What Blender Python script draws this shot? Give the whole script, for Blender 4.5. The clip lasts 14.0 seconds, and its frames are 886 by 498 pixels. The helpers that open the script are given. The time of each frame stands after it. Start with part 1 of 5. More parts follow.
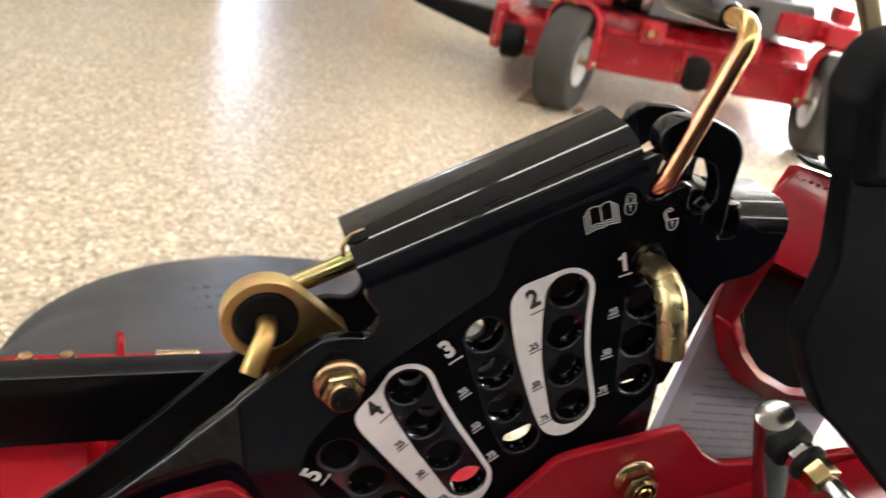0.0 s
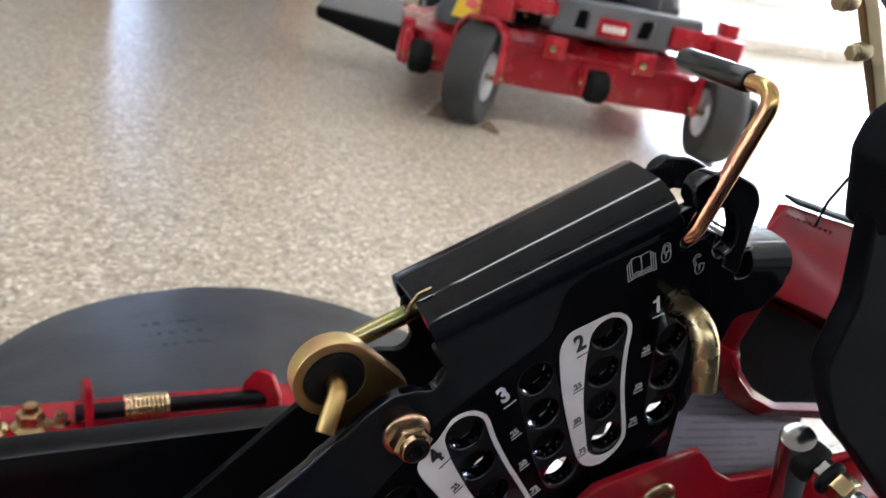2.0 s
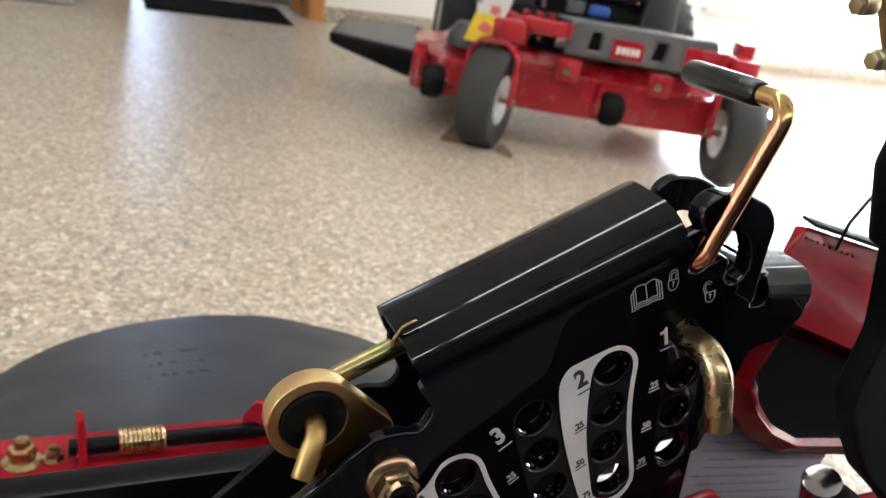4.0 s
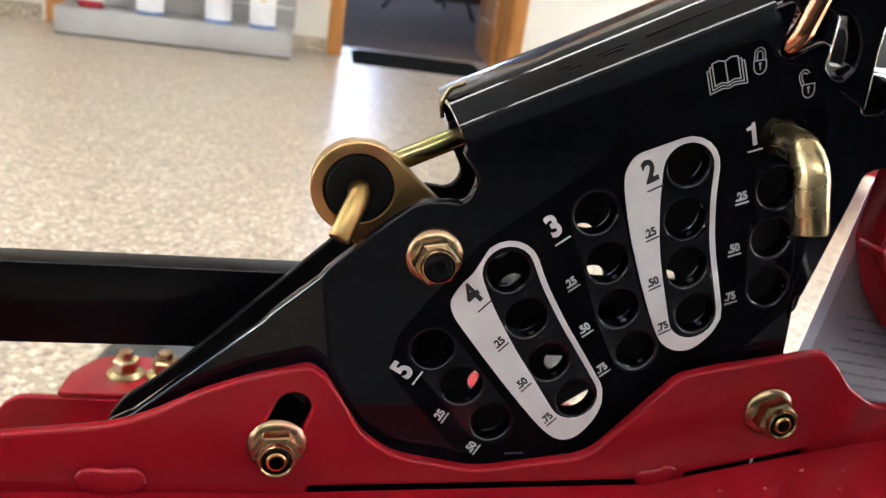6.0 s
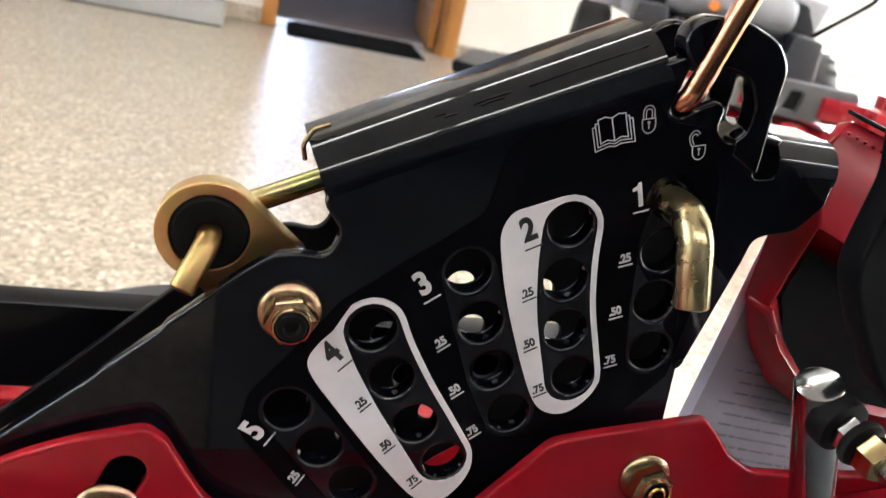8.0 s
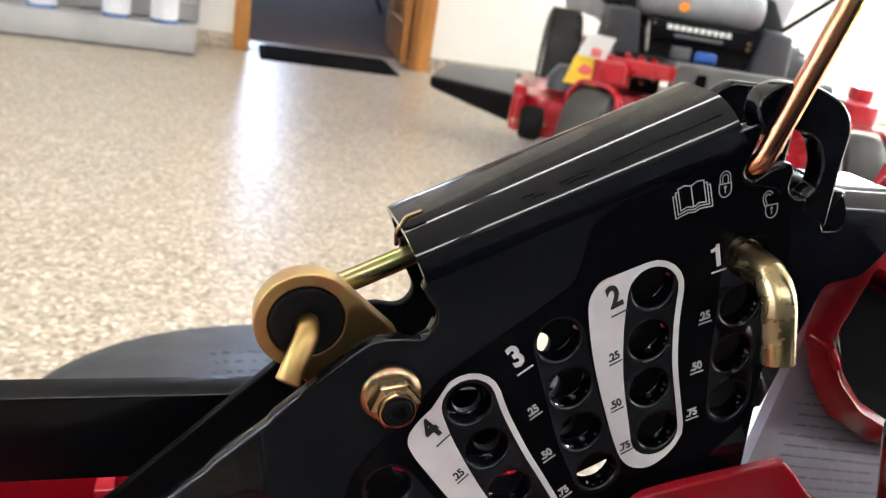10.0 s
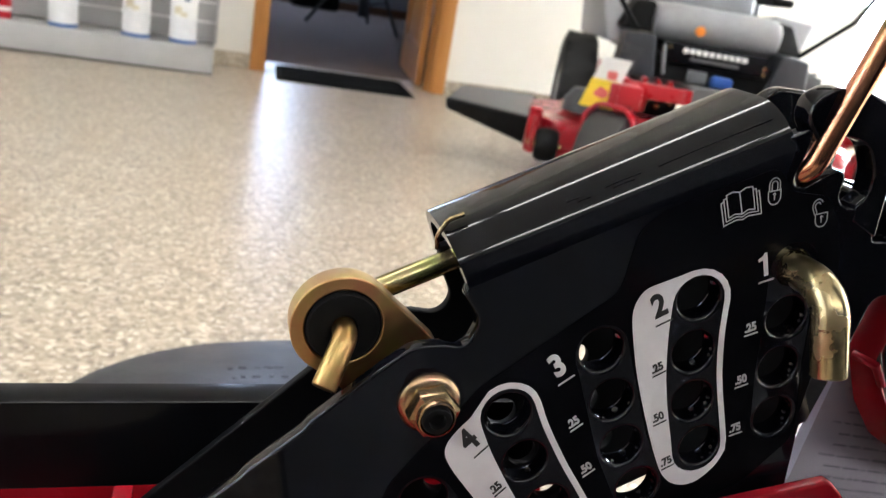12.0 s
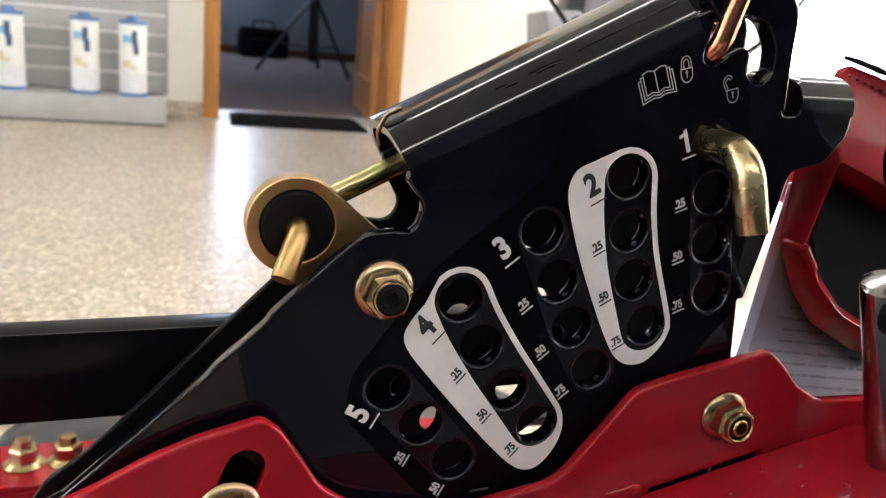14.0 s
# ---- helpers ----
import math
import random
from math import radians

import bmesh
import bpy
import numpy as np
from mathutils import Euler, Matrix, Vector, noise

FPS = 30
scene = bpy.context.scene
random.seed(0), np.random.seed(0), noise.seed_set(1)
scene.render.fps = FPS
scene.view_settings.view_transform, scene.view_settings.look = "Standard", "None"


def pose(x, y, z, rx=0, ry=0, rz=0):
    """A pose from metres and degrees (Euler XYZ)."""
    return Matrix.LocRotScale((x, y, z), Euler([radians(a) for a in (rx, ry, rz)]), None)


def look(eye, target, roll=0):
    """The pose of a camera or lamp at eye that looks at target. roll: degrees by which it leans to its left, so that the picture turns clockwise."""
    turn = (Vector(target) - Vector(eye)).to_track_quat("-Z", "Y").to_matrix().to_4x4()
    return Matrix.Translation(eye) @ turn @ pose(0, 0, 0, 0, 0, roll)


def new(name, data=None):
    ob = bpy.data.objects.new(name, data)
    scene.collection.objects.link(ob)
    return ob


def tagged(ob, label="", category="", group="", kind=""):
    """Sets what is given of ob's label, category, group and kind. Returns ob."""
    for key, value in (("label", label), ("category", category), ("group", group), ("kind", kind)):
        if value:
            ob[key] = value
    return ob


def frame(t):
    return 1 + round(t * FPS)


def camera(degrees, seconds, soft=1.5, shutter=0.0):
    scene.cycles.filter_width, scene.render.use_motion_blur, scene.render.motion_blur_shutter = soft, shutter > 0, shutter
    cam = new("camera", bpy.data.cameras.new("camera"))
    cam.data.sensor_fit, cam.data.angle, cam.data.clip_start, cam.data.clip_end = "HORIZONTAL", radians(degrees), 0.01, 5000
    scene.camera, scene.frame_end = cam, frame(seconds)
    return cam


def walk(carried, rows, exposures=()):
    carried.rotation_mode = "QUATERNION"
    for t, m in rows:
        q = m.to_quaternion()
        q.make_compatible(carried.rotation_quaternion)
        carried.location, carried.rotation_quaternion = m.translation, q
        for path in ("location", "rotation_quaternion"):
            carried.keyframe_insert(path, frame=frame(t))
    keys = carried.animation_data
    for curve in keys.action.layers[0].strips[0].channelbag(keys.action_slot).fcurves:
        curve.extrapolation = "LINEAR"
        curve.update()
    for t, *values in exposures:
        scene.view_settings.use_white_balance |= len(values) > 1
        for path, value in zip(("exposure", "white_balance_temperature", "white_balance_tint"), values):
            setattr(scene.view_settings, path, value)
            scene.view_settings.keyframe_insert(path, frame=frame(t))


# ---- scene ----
cam = camera(56.1, 14.0, 1.2, 0.5)
cam.data.dof.use_dof, cam.data.dof.focus_distance, cam.data.dof.aperture_fstop = True, 0.28, 20.0
EXPOSURES = [(0, 1.52, 6750, 10), (1, 1.32, 6350, 10), (2, 0.92, 5800, 10), (4.5, 1.0, 6250, 10), (5.0, 1.30, 6250, 10), (5.5, 1.52, 6250, 10), (6, 1.46, 6250, 10), (7.5, 1.55, 6250, 10), (9.8, 1.54, 6200, 10), (10.5, 1.43, 6200, 10), (11, 1.25, 6200, 10), (12.5, 1.35, 6200, 10), (14, 1.45, 6350, 10)]
PATH = [
    (0, (-0.071, -0.252, 0.66), (0.572, 1.432, -0.207), 10.8),
    (0.5, (-0.105, -0.25, 0.664), (0.529, 1.428, -0.221), 11.5),
    (1, (-0.129, -0.25, 0.675), (0.513, 1.428, -0.205), 12.3),
    (1.5, (-0.134, -0.243, 0.666), (0.611, 1.409, -0.18), 11.2),
    (2, (-0.136, -0.238, 0.673), (0.739, 1.37, -0.131), 11.7),
    (2.2, (-0.135, -0.233, 0.675), (0.756, 1.37, -0.123), 11.8),
    (4.3, (-0.114, -0.222, 0.662), (0.688, 1.451, -0.084), 10.0),
    (4.5, (-0.113, -0.226, 0.656), (0.603, 1.482, -0.101), 8.8),
    (5, (-0.096, -0.241, 0.621), (0.55, 1.397, -0.328), 9.2),
    (5.5, (-0.081, -0.246, 0.601), (0.466, 1.514, -0.174), 8.8),
    (6, (-0.06, -0.265, 0.572), (0.334, 1.577, -0.099), 8.3),
    (6.5, (-0.066, -0.255, 0.583), (0.315, 1.593, -0.079), 10.0),
    (7, (-0.071, -0.255, 0.571), (0.321, 1.558, -0.177), 14.5),
    (7.5, (-0.038, -0.249, 0.586), (0.434, 1.547, -0.157), 15.7),
    (7.7, (-0.034, -0.244, 0.589), (0.483, 1.549, -0.131), 14.2),
    (9.8, (-0.068, -0.227, 0.606), (0.537, 1.563, -0.05), 9.7),
    (10, (-0.073, -0.227, 0.608), (0.529, 1.56, -0.058), 9.5),
    (10.5, (-0.077, -0.229, 0.613), (0.529, 1.556, -0.054), 9.4),
    (11, (-0.091, -0.222, 0.614), (0.52, 1.576, -0.016), 10.2),
    (11.5, (-0.086, -0.22, 0.608), (0.504, 1.591, -0.002), 10.2),
    (12, (-0.08, -0.221, 0.599), (0.494, 1.592, -0.02), 9.9),
    (12.5, (-0.084, -0.223, 0.596), (0.487, 1.586, -0.039), 9.6),
    (13, (-0.085, -0.233, 0.594), (0.497, 1.582, -0.013), 8.3),
    (13.5, (-0.076, -0.246, 0.567), (0.566, 1.575, 0.048), 4.5),
    (14, (-0.076, -0.253, 0.559), (0.567, 1.568, 0.038), 5.4),
]
walk(cam, [(t, look(eye, target, roll)) for t, eye, target, roll in PATH], EXPOSURES)

# ---- light ----
world = bpy.data.worlds.new("sky")
scene.world = world
world.use_nodes = True
wn = world.node_tree.nodes
sky = wn.new("ShaderNodeTexSky")
sky.sky_type, sky.sun_disc = "NISHITA", False
sky.sun_elevation, sky.sun_rotation = radians(28), radians(86)
wn["Background"].inputs["Strength"].default_value = 0.10
world.node_tree.links.new(sky.outputs[0], wn["Background"].inputs["Color"])
sun = new("sun", bpy.data.lights.new("sun", "SUN"))
sun.data.energy, sun.data.angle, sun.data.color = 2.4, radians(0.6), (1.0, 0.95, 0.88)
sun.rotation_euler = Vector((-0.880, -0.060, -0.471)).to_track_quat("-Z", "Y").to_euler()


def window_light(x, y, z, w, h, turn, watts, colour=(0.93, 0.97, 1.0)):
    """Daylight in a window's opening: an area lamp that faces into the room."""
    lamp = new("window_daylight", bpy.data.lights.new("window_daylight", "AREA"))
    lamp.data.shape, lamp.data.size, lamp.data.size_y = "RECTANGLE", w, h
    lamp.data.energy, lamp.data.color = watts, colour
    lamp.matrix_world = pose(x, y, z, 90, 0, turn)
    return lamp


# shop front at one end, a window at the other, and the office window
window_light(6.05, 0.45, 1.45, 6.6, 2.4, -90, 830)
window_light(-5.15, 0.2, 1.65, 3.4, 1.9, 90, 275)
window_light(0.56, 9.9, 1.80, 0.60, 1.5, 0, 48, (0.80, 0.88, 1.0))

# ---- materials ----


def nodes_of(name):
    m = bpy.data.materials.new(name)
    m.use_nodes = True
    t = m.node_tree
    return m, t.nodes, t.links, t.nodes["Principled BSDF"]


def noise_node(n, l, scale, detail=4.0, rough=0.6, coords="Object", vec=None):
    tc = n.new("ShaderNodeTexCoord")
    no = n.new("ShaderNodeTexNoise")
    no.inputs["Scale"].default_value, no.inputs["Detail"].default_value, no.inputs["Roughness"].default_value = scale, detail, rough
    l.new(vec if vec is not None else tc.outputs[coords], no.inputs["Vector"])
    return no


def ramp(n, l, src, stops):
    r = n.new("ShaderNodeValToRGB")
    e = r.color_ramp.elements
    while len(e) < len(stops):
        e.new(0.5)
    for el, (p, c) in zip(e, stops):
        el.position, el.color = p, (*c, 1.0)
    l.new(src, r.inputs[0])
    return r


def bump_from(n, l, src, b, strength, distance):
    bu = n.new("ShaderNodeBump")
    bu.inputs["Strength"].default_value, bu.inputs["Distance"].default_value = strength, distance
    l.new(src, bu.inputs["Height"])
    l.new(bu.outputs[0], b.inputs["Normal"])


def surface(name, c0, c1, rough=(0.3, 0.4), metal=0.0, scale=30.0, fine=300.0, bump=0.1, depth=0.0005, coat=0.0, spec=0.5, coat_rough=0.06):
    """A surface that varies between two colours at one scale, with fine relief and uneven gloss at another."""
    m, n, l, b = nodes_of(name)
    big, small = noise_node(n, l, scale), noise_node(n, l, fine, 3.0)
    l.new(ramp(n, l, big.outputs[0], [(0.32, c0), (0.68, c1)]).outputs[0], b.inputs["Base Color"])
    mr = n.new("ShaderNodeMapRange")
    mr.inputs["To Min"].default_value, mr.inputs["To Max"].default_value = rough
    mr.inputs["From Min"].default_value, mr.inputs["From Max"].default_value = 0.3, 0.7
    l.new(big.outputs[0], mr.inputs["Value"])
    l.new(mr.outputs[0], b.inputs["Roughness"])
    b.inputs["Metallic"].default_value = metal
    b.inputs["Coat Weight"].default_value, b.inputs["Coat Roughness"].default_value = coat, coat_rough
    b.inputs["Specular IOR Level"].default_value = spec
    if bump:
        bump_from(n, l, small.outputs[0], b, bump, depth)
    return m


BLACK = surface("black_gloss_paint", (0.0021, 0.0024, 0.0042), (0.0030, 0.0034, 0.0056), (0.24, 0.32), 0, 14, 60, 0.24, 0.0002, 0.80, 0.02, 0.045)
BLACK_SATIN = surface("black_satin_paint", (0.0030, 0.0031, 0.0042), (0.0044, 0.0046, 0.0060), (0.30, 0.38), 0, 20, 150, 0.10, 0.0003, 0.22, 0.06, 0.16)
DECAL = surface("charcoal_decal", (0.0018, 0.0019, 0.0028), (0.0024, 0.0025, 0.0036), (0.32, 0.40), 0, 60, 900, 0.12, 0.0001, 0.12, 0.01, 0.08)
WHITE_INK = surface("white_vinyl", (0.62, 0.60, 0.62), (0.70, 0.68, 0.69), (0.35, 0.45), 0, 60, 500, 0.05, 0.0001)
BLACK_INK = surface("black_ink", (0.012, 0.012, 0.012), (0.02, 0.02, 0.02), (0.4, 0.5), 0, 60, 500, 0)
GREY_INK = surface("pale_ink", (0.45, 0.45, 0.46), (0.55, 0.55, 0.56), (0.4, 0.5), 0, 60, 500, 0)
RUBBER = surface("black_rubber", (0.005, 0.005, 0.0055), (0.008, 0.0078, 0.0078), (0.55, 0.7), 0, 40, 400, 0.25, 0.0004, 0.0, 0.12)
ZINC_GREEN_TINTS = ((0.33, 0.37, 0.13), (0.45, 0.41, 0.19), (0.52, 0.38, 0.24))
REAR_BLACK = surface("black_underside_paint", (0.0040, 0.0040, 0.0050), (0.0060, 0.0060, 0.0072), (0.4, 0.55), 0, 20, 150, 0.15, 0.0003, 0.0, 0.10)
# arm and sleeve black, also used as the shade inside the frame upright
SLEEVE_AND_SHADE_BLACK = surface("black_rubber_and_shade", (0.0040, 0.0042, 0.0052), (0.0062, 0.0064, 0.0076), (0.5, 0.62), 0, 30, 320, 0.2, 0.0003, 0.0, 0.06)
TYRE_DARK = surface("new_tyre_rubber", (0.009, 0.009, 0.009), (0.015, 0.0145, 0.014), (0.6, 0.75), 0, 14, 120, 0.3, 0.002)
GRIP = surface("black_vinyl_grip", (0.006, 0.006, 0.007), (0.010, 0.010, 0.011), (0.20, 0.28), 0, 40, 400, 0.1, 0.0002)
RED = surface("red_gloss_paint", (0.245, 0.0056, 0.0125), (0.290, 0.0078, 0.0165), (0.13, 0.20), 0, 8, 70, 0.15, 0.0003, 0.0, 0.32)
RED_FAR = surface("red_paint_showroom", (0.31, 0.008, 0.016), (0.37, 0.012, 0.020), (0.22, 0.34), 0, 6, 60, 0.1, 0.0005)
STEEL = surface("bright_steel", (0.40, 0.40, 0.41), (0.55, 0.55, 0.55), (0.14, 0.26), 1.0, 60, 500, 0.15, 0.0002)
POLISHED = surface("polished_steel", (0.32, 0.32, 0.33), (0.40, 0.40, 0.40), (0.13, 0.19), 1.0, 60, 500, 0.03, 0.0001)
BRASS = surface("brass_plated_steel", (0.41, 0.33, 0.18), (0.48, 0.39, 0.22), (0.24, 0.29), 1.0, 45, 300, 0.05, 0.0001)
FLAP = surface("moulded_rubber_flap", (0.022, 0.023, 0.026), (0.038, 0.039, 0.044), (0.28, 0.44), 0, 12, 160, 0.3, 0.0012, 0.0, 0.32)
TYRE = surface("tyre_rubber", (0.024, 0.023, 0.021), (0.040, 0.037, 0.034), (0.65, 0.8), 0, 14, 120, 0.3, 0.002)
GREY_PLASTIC = surface("grey_plastic", (0.085, 0.086, 0.090), (0.115, 0.116, 0.120), (0.4, 0.5), 0, 10, 200, 0.15, 0.0005)
DARK_PLASTIC = surface("dark_grey_plastic", (0.035, 0.036, 0.04), (0.055, 0.056, 0.06), (0.4, 0.55), 0, 10, 200, 0.15, 0.0005)
FENDER_GREY = surface("pale_grey_plastic", (0.30, 0.30, 0.31), (0.36, 0.36, 0.37), (0.4, 0.5), 0, 10, 200, 0.15, 0.0005)
TOWER_GREY = surface("charcoal_plastic", (0.019, 0.021, 0.027), (0.028, 0.030, 0.036), (0.4, 0.55), 0, 10, 200, 0.15, 0.0005)
SEAT_GREY = surface("grey_seat_vinyl", (0.24, 0.24, 0.25), (0.30, 0.30, 0.31), (0.35, 0.45), 0, 12, 200, 0.15, 0.0006)
RIM = surface("pale_grey_rim", (0.55, 0.55, 0.54), (0.66, 0.66, 0.65), (0.35, 0.45), 0, 20, 200, 0.05)
YELLOW = surface("yellow_card", (0.85, 0.62, 0.04), (0.9, 0.68, 0.06), (0.5, 0.6), 0, 20, 200, 0)
CARD = surface("white_card", (0.78, 0.77, 0.74), (0.84, 0.83, 0.80), (0.5, 0.6), 0, 20, 300, 0)
PINK_CARD = surface("pale_red_print", (0.7, 0.12, 0.12), (0.78, 0.2, 0.18), (0.5, 0.6), 0, 20, 300, 0)
PRINT_GREY = surface("grey_print", (0.22, 0.20, 0.24), (0.34, 0.31, 0.36), (0.5, 0.6), 0, 90, 300, 0)
PRINT_DIM = surface("dim_print", (0.045, 0.045, 0.05), (0.065, 0.065, 0.07), (0.5, 0.6), 0, 90, 300, 0)
PAPER = surface("printed_paper", (0.42, 0.38, 0.44), (0.50, 0.46, 0.52), (0.45, 0.6), 0, 25, 300, 0.1, 0.0003)
ORANGE = surface("orange_plastic", (0.8, 0.22, 0.02), (0.85, 0.27, 0.03), (0.4, 0.5), 0, 20, 200, 0)
BLUE = surface("blue_plastic", (0.025, 0.08, 0.32), (0.035, 0.11, 0.38), (0.35, 0.45), 0, 20, 200, 0)
WALL_PAINT = surface("cream_wall_paint", (0.76, 0.72, 0.64), (0.80, 0.76, 0.69), (0.6, 0.75), 0, 3, 180, 0.15, 0.0008)
UNSEEN_WALL_DARK = surface("unseen_wall_charcoal", (0.030, 0.030, 0.032), (0.040, 0.040, 0.042), (0.6, 0.75), 0, 3, 180, 0.15, 0.0008)
BLUE_WALL = surface("grey_blue_wall_paint", (0.24, 0.27, 0.33), (0.28, 0.31, 0.37), (0.6, 0.75), 0, 3, 180, 0.15, 0.0008)
CEILING_PAINT = surface("white_ceiling_tile", (0.56, 0.55, 0.53), (0.62, 0.61, 0.59), (0.8, 0.9), 0, 6, 60, 0.3, 0.002)
CARPET = surface("brown_grey_carpet", (0.15, 0.115, 0.10), (0.25, 0.195, 0.175), (0.9, 0.98), 0, 60, 500, 0.6, 0.004)
MAT = surface("black_door_mat", (0.006, 0.006, 0.007), (0.012, 0.012, 0.012), (0.9, 1.0), 0, 80, 500, 0.6, 0.003, 0.0, 0.05)
SLAT = surface("grey_slatwall_laminate", (0.38, 0.37, 0.36), (0.44, 0.43, 0.42), (0.4, 0.5), 0, 6, 120, 0.05)
PLEAT = surface("white_pleated_fabric", (0.72, 0.72, 0.72), (0.80, 0.80, 0.80), (0.6, 0.75), 0, 30, 300, 0.1)
CAP_BLUE = surface("blue_end_cap", (0.08, 0.15, 0.36), (0.11, 0.19, 0.42), (0.35, 0.45), 0, 20, 200, 0)
PRINT_BLUE = surface("pale_blue_print", (0.22, 0.42, 0.62), (0.32, 0.52, 0.70), (0.5, 0.6), 0, 15, 200, 0)
PRINT_DARK = surface("dark_blue_print", (0.05, 0.08, 0.16), (0.08, 0.12, 0.22), (0.5, 0.6), 0, 15, 200, 0)
PRINT_CREAM = surface("cream_print", (0.62, 0.56, 0.40), (0.70, 0.64, 0.48), (0.5, 0.6), 0, 15, 200, 0)


def zinc(name, c0, c1, c2, rough, scale=85.0):
    """Yellow-chromated zinc: gold that drifts to orange and green, with fine scratches."""
    m, n, l, b = nodes_of(name)
    big, small = noise_node(n, l, scale, 3.0), noise_node(n, l, 900.0, 3.0)
    l.new(ramp(n, l, big.outputs[0], [(0.30, c0), (0.50, c1), (0.72, c2)]).outputs[0], b.inputs["Base Color"])
    b.inputs["Metallic"].default_value, b.inputs["Roughness"].default_value = 1.0, rough
    bump_from(n, l, small.outputs[0], b, 0.12, 0.0001)
    return m


def tinted_zinc(name, low, high, z0, z1):
    """Chromated rod whose coating turns from copper at its foot to yellow-green at its bend, in long streaks."""
    m, n, l, b = nodes_of(name)
    tc = n.new("ShaderNodeTexCoord")
    stretch = n.new("ShaderNodeMapping")
    stretch.inputs["Scale"].default_value = (1.0, 1.0, 0.10)
    l.new(tc.outputs["Object"], stretch.inputs[0])
    streak, small = noise_node(n, l, 260.0, 2.0, vec=stretch.outputs[0]), noise_node(n, l, 900.0, 3.0)
    sep = n.new("ShaderNodeSeparateXYZ")
    l.new(tc.outputs["Object"], sep.inputs[0])
    mr = n.new("ShaderNodeMapRange")
    mr.inputs["From Min"].default_value, mr.inputs["From Max"].default_value = z0, z1
    l.new(sep.outputs["Z"], mr.inputs["Value"])
    mix = n.new("ShaderNodeMath")
    mix.operation = "MULTIPLY_ADD"
    mix.inputs[1].default_value = 1.6
    l.new(streak.outputs[0], mix.inputs[0])
    l.new(mr.outputs[0], mix.inputs[2])
    half = n.new("ShaderNodeMath")
    half.operation, half.inputs[1].default_value = "SUBTRACT", 0.8
    l.new(mix.outputs[0], half.inputs[0])
    l.new(ramp(n, l, half.outputs[0], [(0.05, low), (0.45, tuple((p + q) / 2 for p, q in zip(low, high))), (0.75, high)]).outputs[0], b.inputs["Base Color"])
    b.inputs["Metallic"].default_value, b.inputs["Roughness"].default_value = 1.0, 0.21
    bump_from(n, l, small.outputs[0], b, 0.10, 0.0001)
    return m


ZINC = zinc("yellow_zinc", (0.38, 0.32, 0.15), (0.44, 0.32, 0.18), (0.45, 0.25, 0.18), 0.24)
ZINC_COPPER = zinc("coppery_zinc", (0.54, 0.46, 0.15), (0.60, 0.35, 0.17), (0.58, 0.23, 0.15), 0.22)
ZINC_LEVER = tinted_zinc("copper_to_gold_zinc", (0.56, 0.24, 0.14), (0.54, 0.47, 0.17), 0.592, 0.665)
ZINC_OLIVE = zinc("pinkish_zinc", (0.36, 0.31, 0.16), (0.43, 0.29, 0.18), (0.46, 0.22, 0.17), 0.27)
ZINC_LINK = zinc("orange_zinc", (0.58, 0.47, 0.15), (0.65, 0.39, 0.17), (0.63, 0.28, 0.15), 0.36, 55.0)
ZINC_RIM = zinc("tan_zinc", (0.56, 0.49, 0.18), (0.60, 0.43, 0.20), (0.58, 0.34, 0.19), 0.38, 60.0)
ZINC_PIN = zinc("dull_pink_zinc", (0.40, 0.33, 0.12), (0.48, 0.30, 0.12), (0.48, 0.22, 0.11), 0.36)
ZINC_GREEN = zinc("greenish_zinc", *ZINC_GREEN_TINTS, 0.27)
ZINC_DULL = zinc("dull_yellow_zinc", (0.34, 0.29, 0.17), (0.38, 0.31, 0.18), (0.40, 0.28, 0.17), 0.38)


def flake_floor(name):
    """Epoxy floor with tan, cream, brown and grey flakes under a clear coat."""
    m, n, l, b = nodes_of(name)
    tc = n.new("ShaderNodeTexCoord")
    warp = noise_node(n, l, 160.0, 2.0)
    mix = n.new("ShaderNodeMixRGB")
    mix.inputs[0].default_value = 0.006
    l.new(tc.outputs["Object"], mix.inputs[1])
    l.new(warp.outputs["Color"], mix.inputs[2])
    cells = n.new("ShaderNodeTexVoronoi")
    cells.inputs["Scale"].default_value = 140.0
    l.new(mix.outputs[0], cells.inputs["Vector"])
    sep = n.new("ShaderNodeSeparateColor")
    l.new(cells.outputs["Color"], sep.inputs[0])
    chip = ramp(n, l, sep.outputs[0], [(0.0, (0.25, 0.20, 0.145)), (0.12, (0.37, 0.305, 0.225)), (0.42, (0.465, 0.392, 0.302)), (0.72, (0.57, 0.49, 0.39)), (0.91, (0.74, 0.68, 0.58))])
    chip.color_ramp.interpolation = "CONSTANT"
    cloud = noise_node(n, l, 5.0, 4.0)
    tone = ramp(n, l, cloud.outputs[0], [(0.3, (0.90, 0.89, 0.87)), (0.7, (1.0, 1.0, 1.0))])
    mul = n.new("ShaderNodeMixRGB")
    mul.blend_type, mul.inputs[0].default_value = "MULTIPLY", 1.0
    l.new(chip.outputs[0], mul.inputs[1])
    l.new(tone.outputs[0], mul.inputs[2])
    l.new(mul.outputs[0], b.inputs["Base Color"])
    rough = noise_node(n, l, 40.0, 3.0)
    mr = n.new("ShaderNodeMapRange")
    mr.inputs["To Min"].default_value, mr.inputs["To Max"].default_value = 0.25, 0.38
    l.new(rough.outputs[0], mr.inputs["Value"])
    l.new(mr.outputs[0], b.inputs["Roughness"])
    b.inputs["Specular IOR Level"].default_value = 0.5
    bump_from(n, l, cells.outputs["Distance"], b, 0.18, 0.001)
    return m


FLOOR = flake_floor("flake_epoxy")


